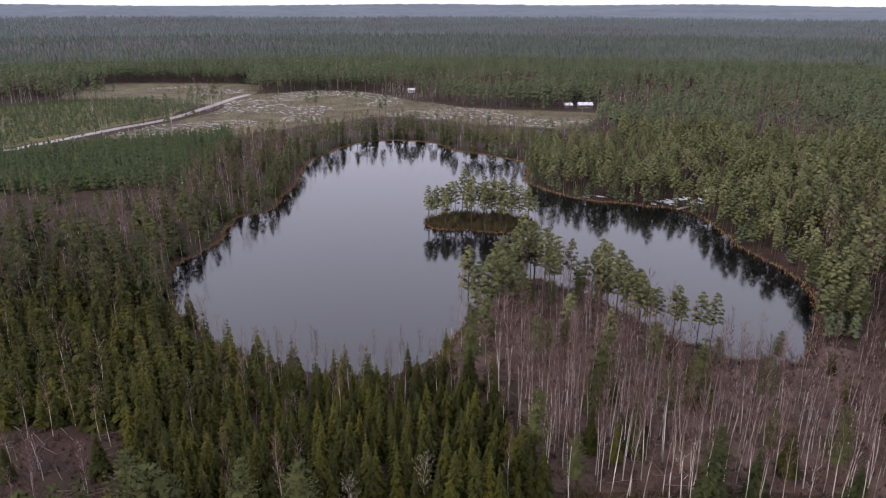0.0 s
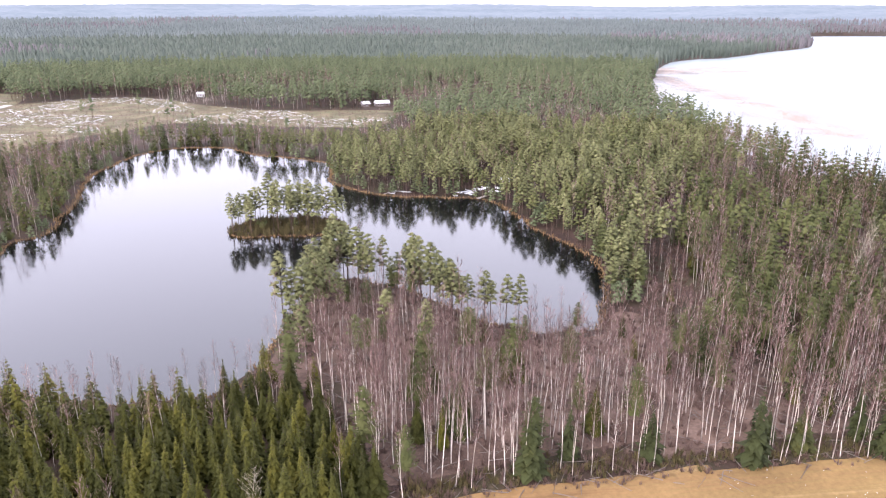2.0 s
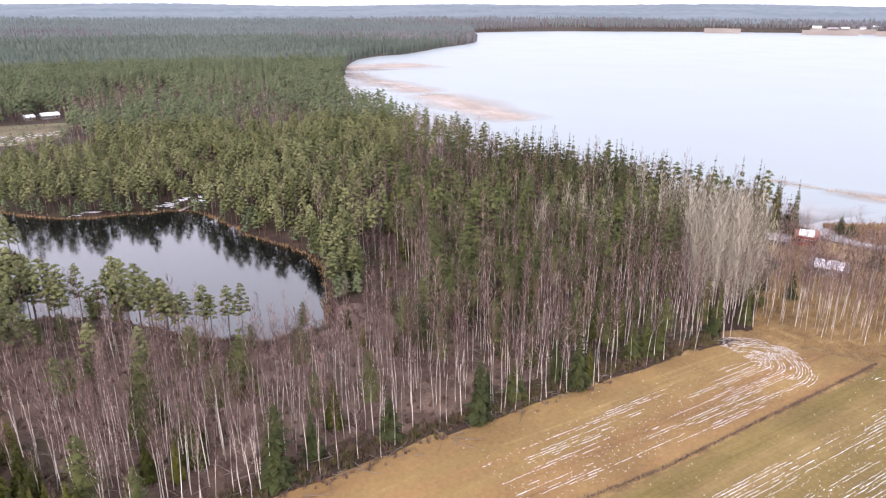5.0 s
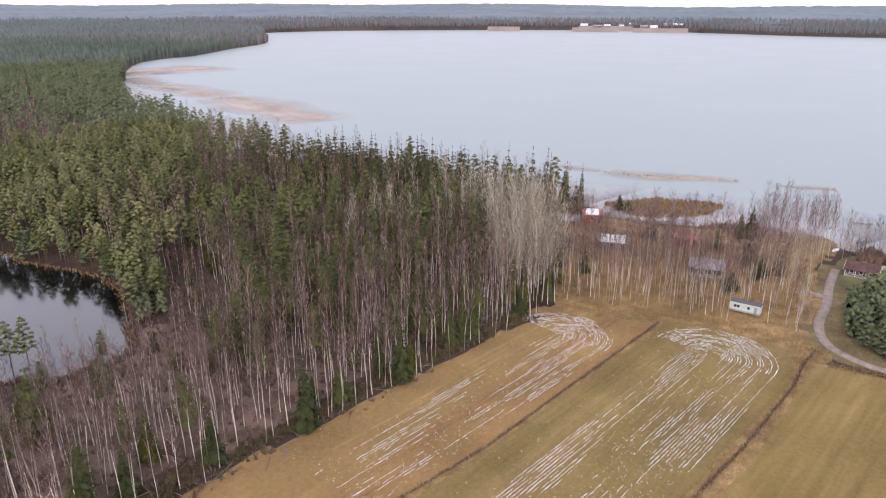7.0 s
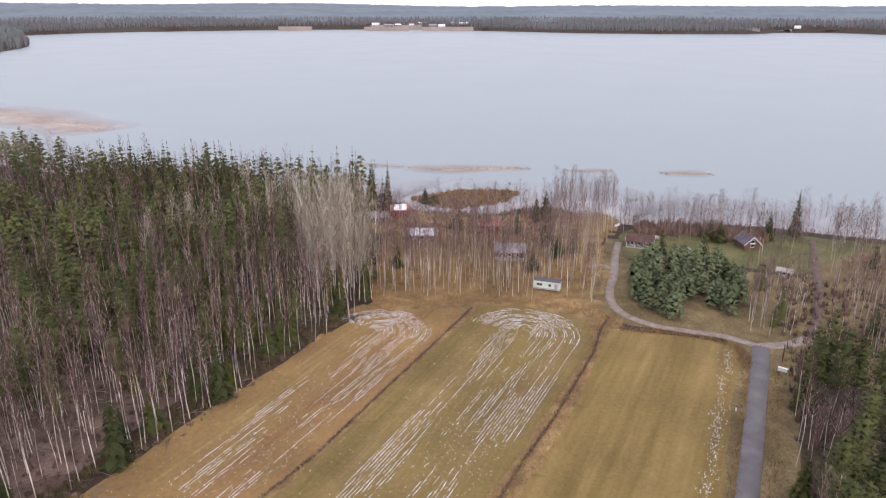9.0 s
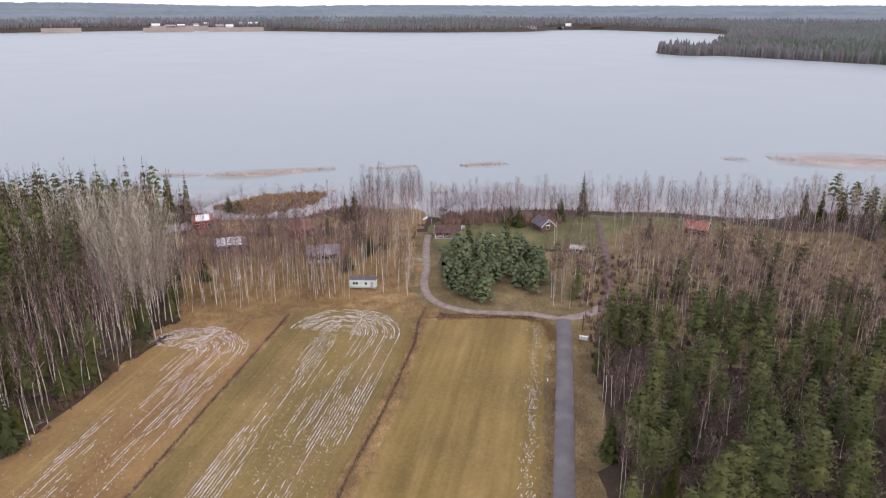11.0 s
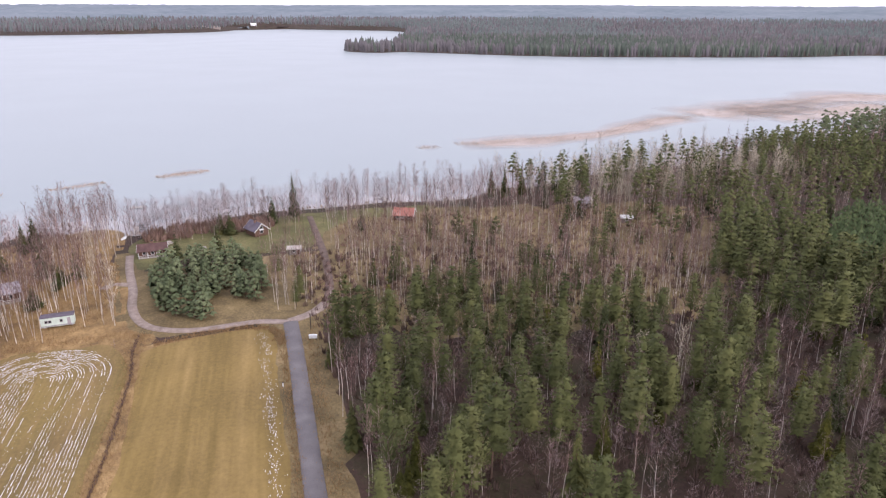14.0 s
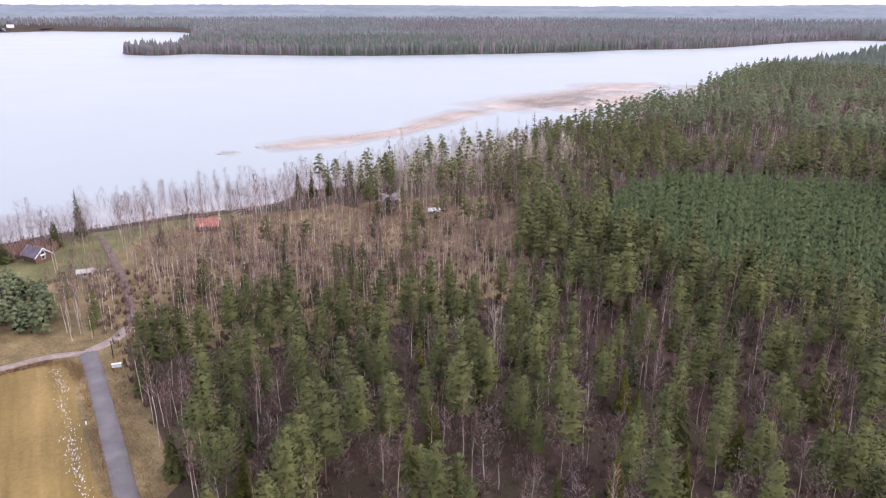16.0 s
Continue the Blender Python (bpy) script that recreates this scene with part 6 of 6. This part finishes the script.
wood = (inside(BIRCH_RIGHT, gx, gy) | ((gx > 225) & (gy > 34)) | ((gx > 163) & (gx < 205) & (gy > -46) & (gy < -36))) & ~inside(lake_shore, gx, gy)
for hx, hy, w in HOUSES:
    wood &= np.hypot(gx - hx, gy - hy) > w * 0.8
scatter_shrubs("undergrowth", list(zip(gx[wood], gy[wood])), M_BRACKEN, "reddish brown undergrowth among lakeside birches", 0.4, 1.2)


gx, gy = loose.uniform(10, 215, 5200), loose.uniform(-190, -28, 5200)
rr, aa = np.hypot(gx, gy), np.degrees(np.arctan2(gx, gy))
wood = (rr > 84) & (rr < 215) & (aa > 100) & (aa < 168) & (near_line(ROAD, gx, gy) > 6)
scatter_shrubs("undergrowth", list(zip(gx[wood], gy[wood])), M_BRUSH, "brown undergrowth and seedlings below the pines", 0.7, 2.0)


def fallen():
    s = Shape(77)
    r = s.r
    n = 0
    while n < 900:
        x, y = r.uniform(-95, 150), r.uniform(78, 170)
        a = math.degrees(math.atan2(x, y))
        slash = -95 < x < -46 and y < 112
        if (math.hypot(x, y) < 84) or not (slash or (a > 5 and y > 92 - 0.15 * x and math.hypot(x, y) < 165)):
            continue
        t, ln = r.uniform(0, 6.28), r.uniform(1.5, 6.0)
        d = Vector((math.cos(t), math.sin(t), 0)) * ln
        p = Vector((x, y, r.uniform(0.05, 0.4)))
        q = p + d + Vector((0, 0, r.uniform(-0.05, 0.5)))
        e = Vector((-d.y, d.x, 0)).normalized() * r.uniform(0.04, 0.1)
        up = Vector((0, 0, 0.12))
        s.add([tuple(p - e), tuple(p + e), tuple(p + up), tuple(q - e * 0.4), tuple(q + e * 0.4), tuple(q + up * 0.5)], [(0, 2, 5), (0, 5, 3), (2, 1, 4), (2, 4, 5)], 0)
        n += 1
    v, f, k, _ = s.arrays()
    tagged(new("fallen_branches", mesh_of("fallen_branches", v, f, [M_FALLEN])), "grey fallen stems and branches on the forest floor", "branches", kind="stuff")


fallen()

# scrub on the island, and single spruces along the lake shore and the field
ix, iy = loose.uniform(-8, 34, 700), loose.uniform(232, 257, 700)
ok = inside(island_shore, ix, iy)
scatter_shrubs("shrubs", list(zip(ix[ok], iy[ok])), M_SHRUB, "olive and brown scrub covering the islet", 1.0, 2.6)
for tx, ty, th in ((249, -38, 11), (256, -47, 17), (252, -128, 14), (250, -133, 14), (252, -142, 15), (243, 98, 20), (240, 103, 21), (245, 106, 19), (238, 108, 20), (234, 112, 18), (242, 113, 20), (248, 38, 13), (246, 41, 11), (258, 88, 7), (257, 84, 5), (212, 28, 6), (196, 33, 6),
                   (91, 84.5, 10), (128, 79, 11), (64, 90, 10), (150, 75, 5), (190, -10, 4), (243, -19, 9), (241, -22, 8)):
    t = thing_tree("dark", HIGH["dark"][int(tx) % 3])
    t.matrix_basis = pose(tx, ty, 0, 0, 0, tx * 7) @ Matrix.Diagonal((0.85, 0.85, th / 19, 1))
# The first aspen is put in place of a tall mast.
for tx, ty, th in ((-236, 476, 17), (-176, 456, 12), (-3, 92, 9), (-14, 88, 8), (98, -95, 11), (103, -98, 12), (107, -91, 10)):
    t = thing_tree("aspen", HIGH["aspen"][int(abs(tx)) % 4])
    t.matrix_basis = pose(tx, ty, 0, 0, 0, tx * 5) @ Matrix.Diagonal((0.9, 0.9, th / 19, 1))
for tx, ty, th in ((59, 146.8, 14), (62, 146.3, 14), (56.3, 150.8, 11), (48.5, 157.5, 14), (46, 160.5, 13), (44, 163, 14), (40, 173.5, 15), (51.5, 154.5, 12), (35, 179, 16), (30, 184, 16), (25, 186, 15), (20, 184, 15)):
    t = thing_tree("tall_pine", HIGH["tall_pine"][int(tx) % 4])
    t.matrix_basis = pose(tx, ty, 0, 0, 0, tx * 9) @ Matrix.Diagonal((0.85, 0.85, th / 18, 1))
for tx, ty, th in ((238, 31, 9), (158, -35, 6), (218, 57, 6), (188, -42, 6), (251, -137, 7), (161, 13, 3.5)):
    t = thing_tree("alder", HIGH["alder"][int(tx) % 4])
    tagged(t, "small tree still holding golden autumn leaves", "tree")
    t.children[1].data.materials[0] = M_GOLD
    t.matrix_basis = pose(tx, ty, 0, 0, 0, tx * 9) @ Matrix.Diagonal((th / 14, th / 14, th / 13, 1))
# a clump of white birches beside the young pines, and wide pale ones along the wood by the lane
for tx, ty, th, form in ((171, -25.5, 14, 0), (173.5, -28, 15, 1), (176, -25.5, 13, 2), (178.5, -29, 15, 3), (181, -27, 14, 4), (184, -30.5, 15, 0), (187, -28, 13, 1), (175.5, -31.5, 12, 2), (190, -31, 14, 3),
                         (88, -28.5, 13, 5), (95, -29, 14, 5), (103, -31, 13, 5), (112, -32.5, 14, 5), (121, -33, 12, 5), (135, -37, 13, 5), (118, -42, 14, 5), (101, -44, 13, 5), (107, -56, 14, 5), (126, -62, 13, 5), (92, -62, 13, 5)):
    t = thing_tree("birch", HIGH["birch"][form])
    t.matrix_basis = pose(tx, ty, 0, 0, 0, tx * 11) @ Matrix.Diagonal((0.9, 0.9, th / (16 if form == 5 else 19), 1))
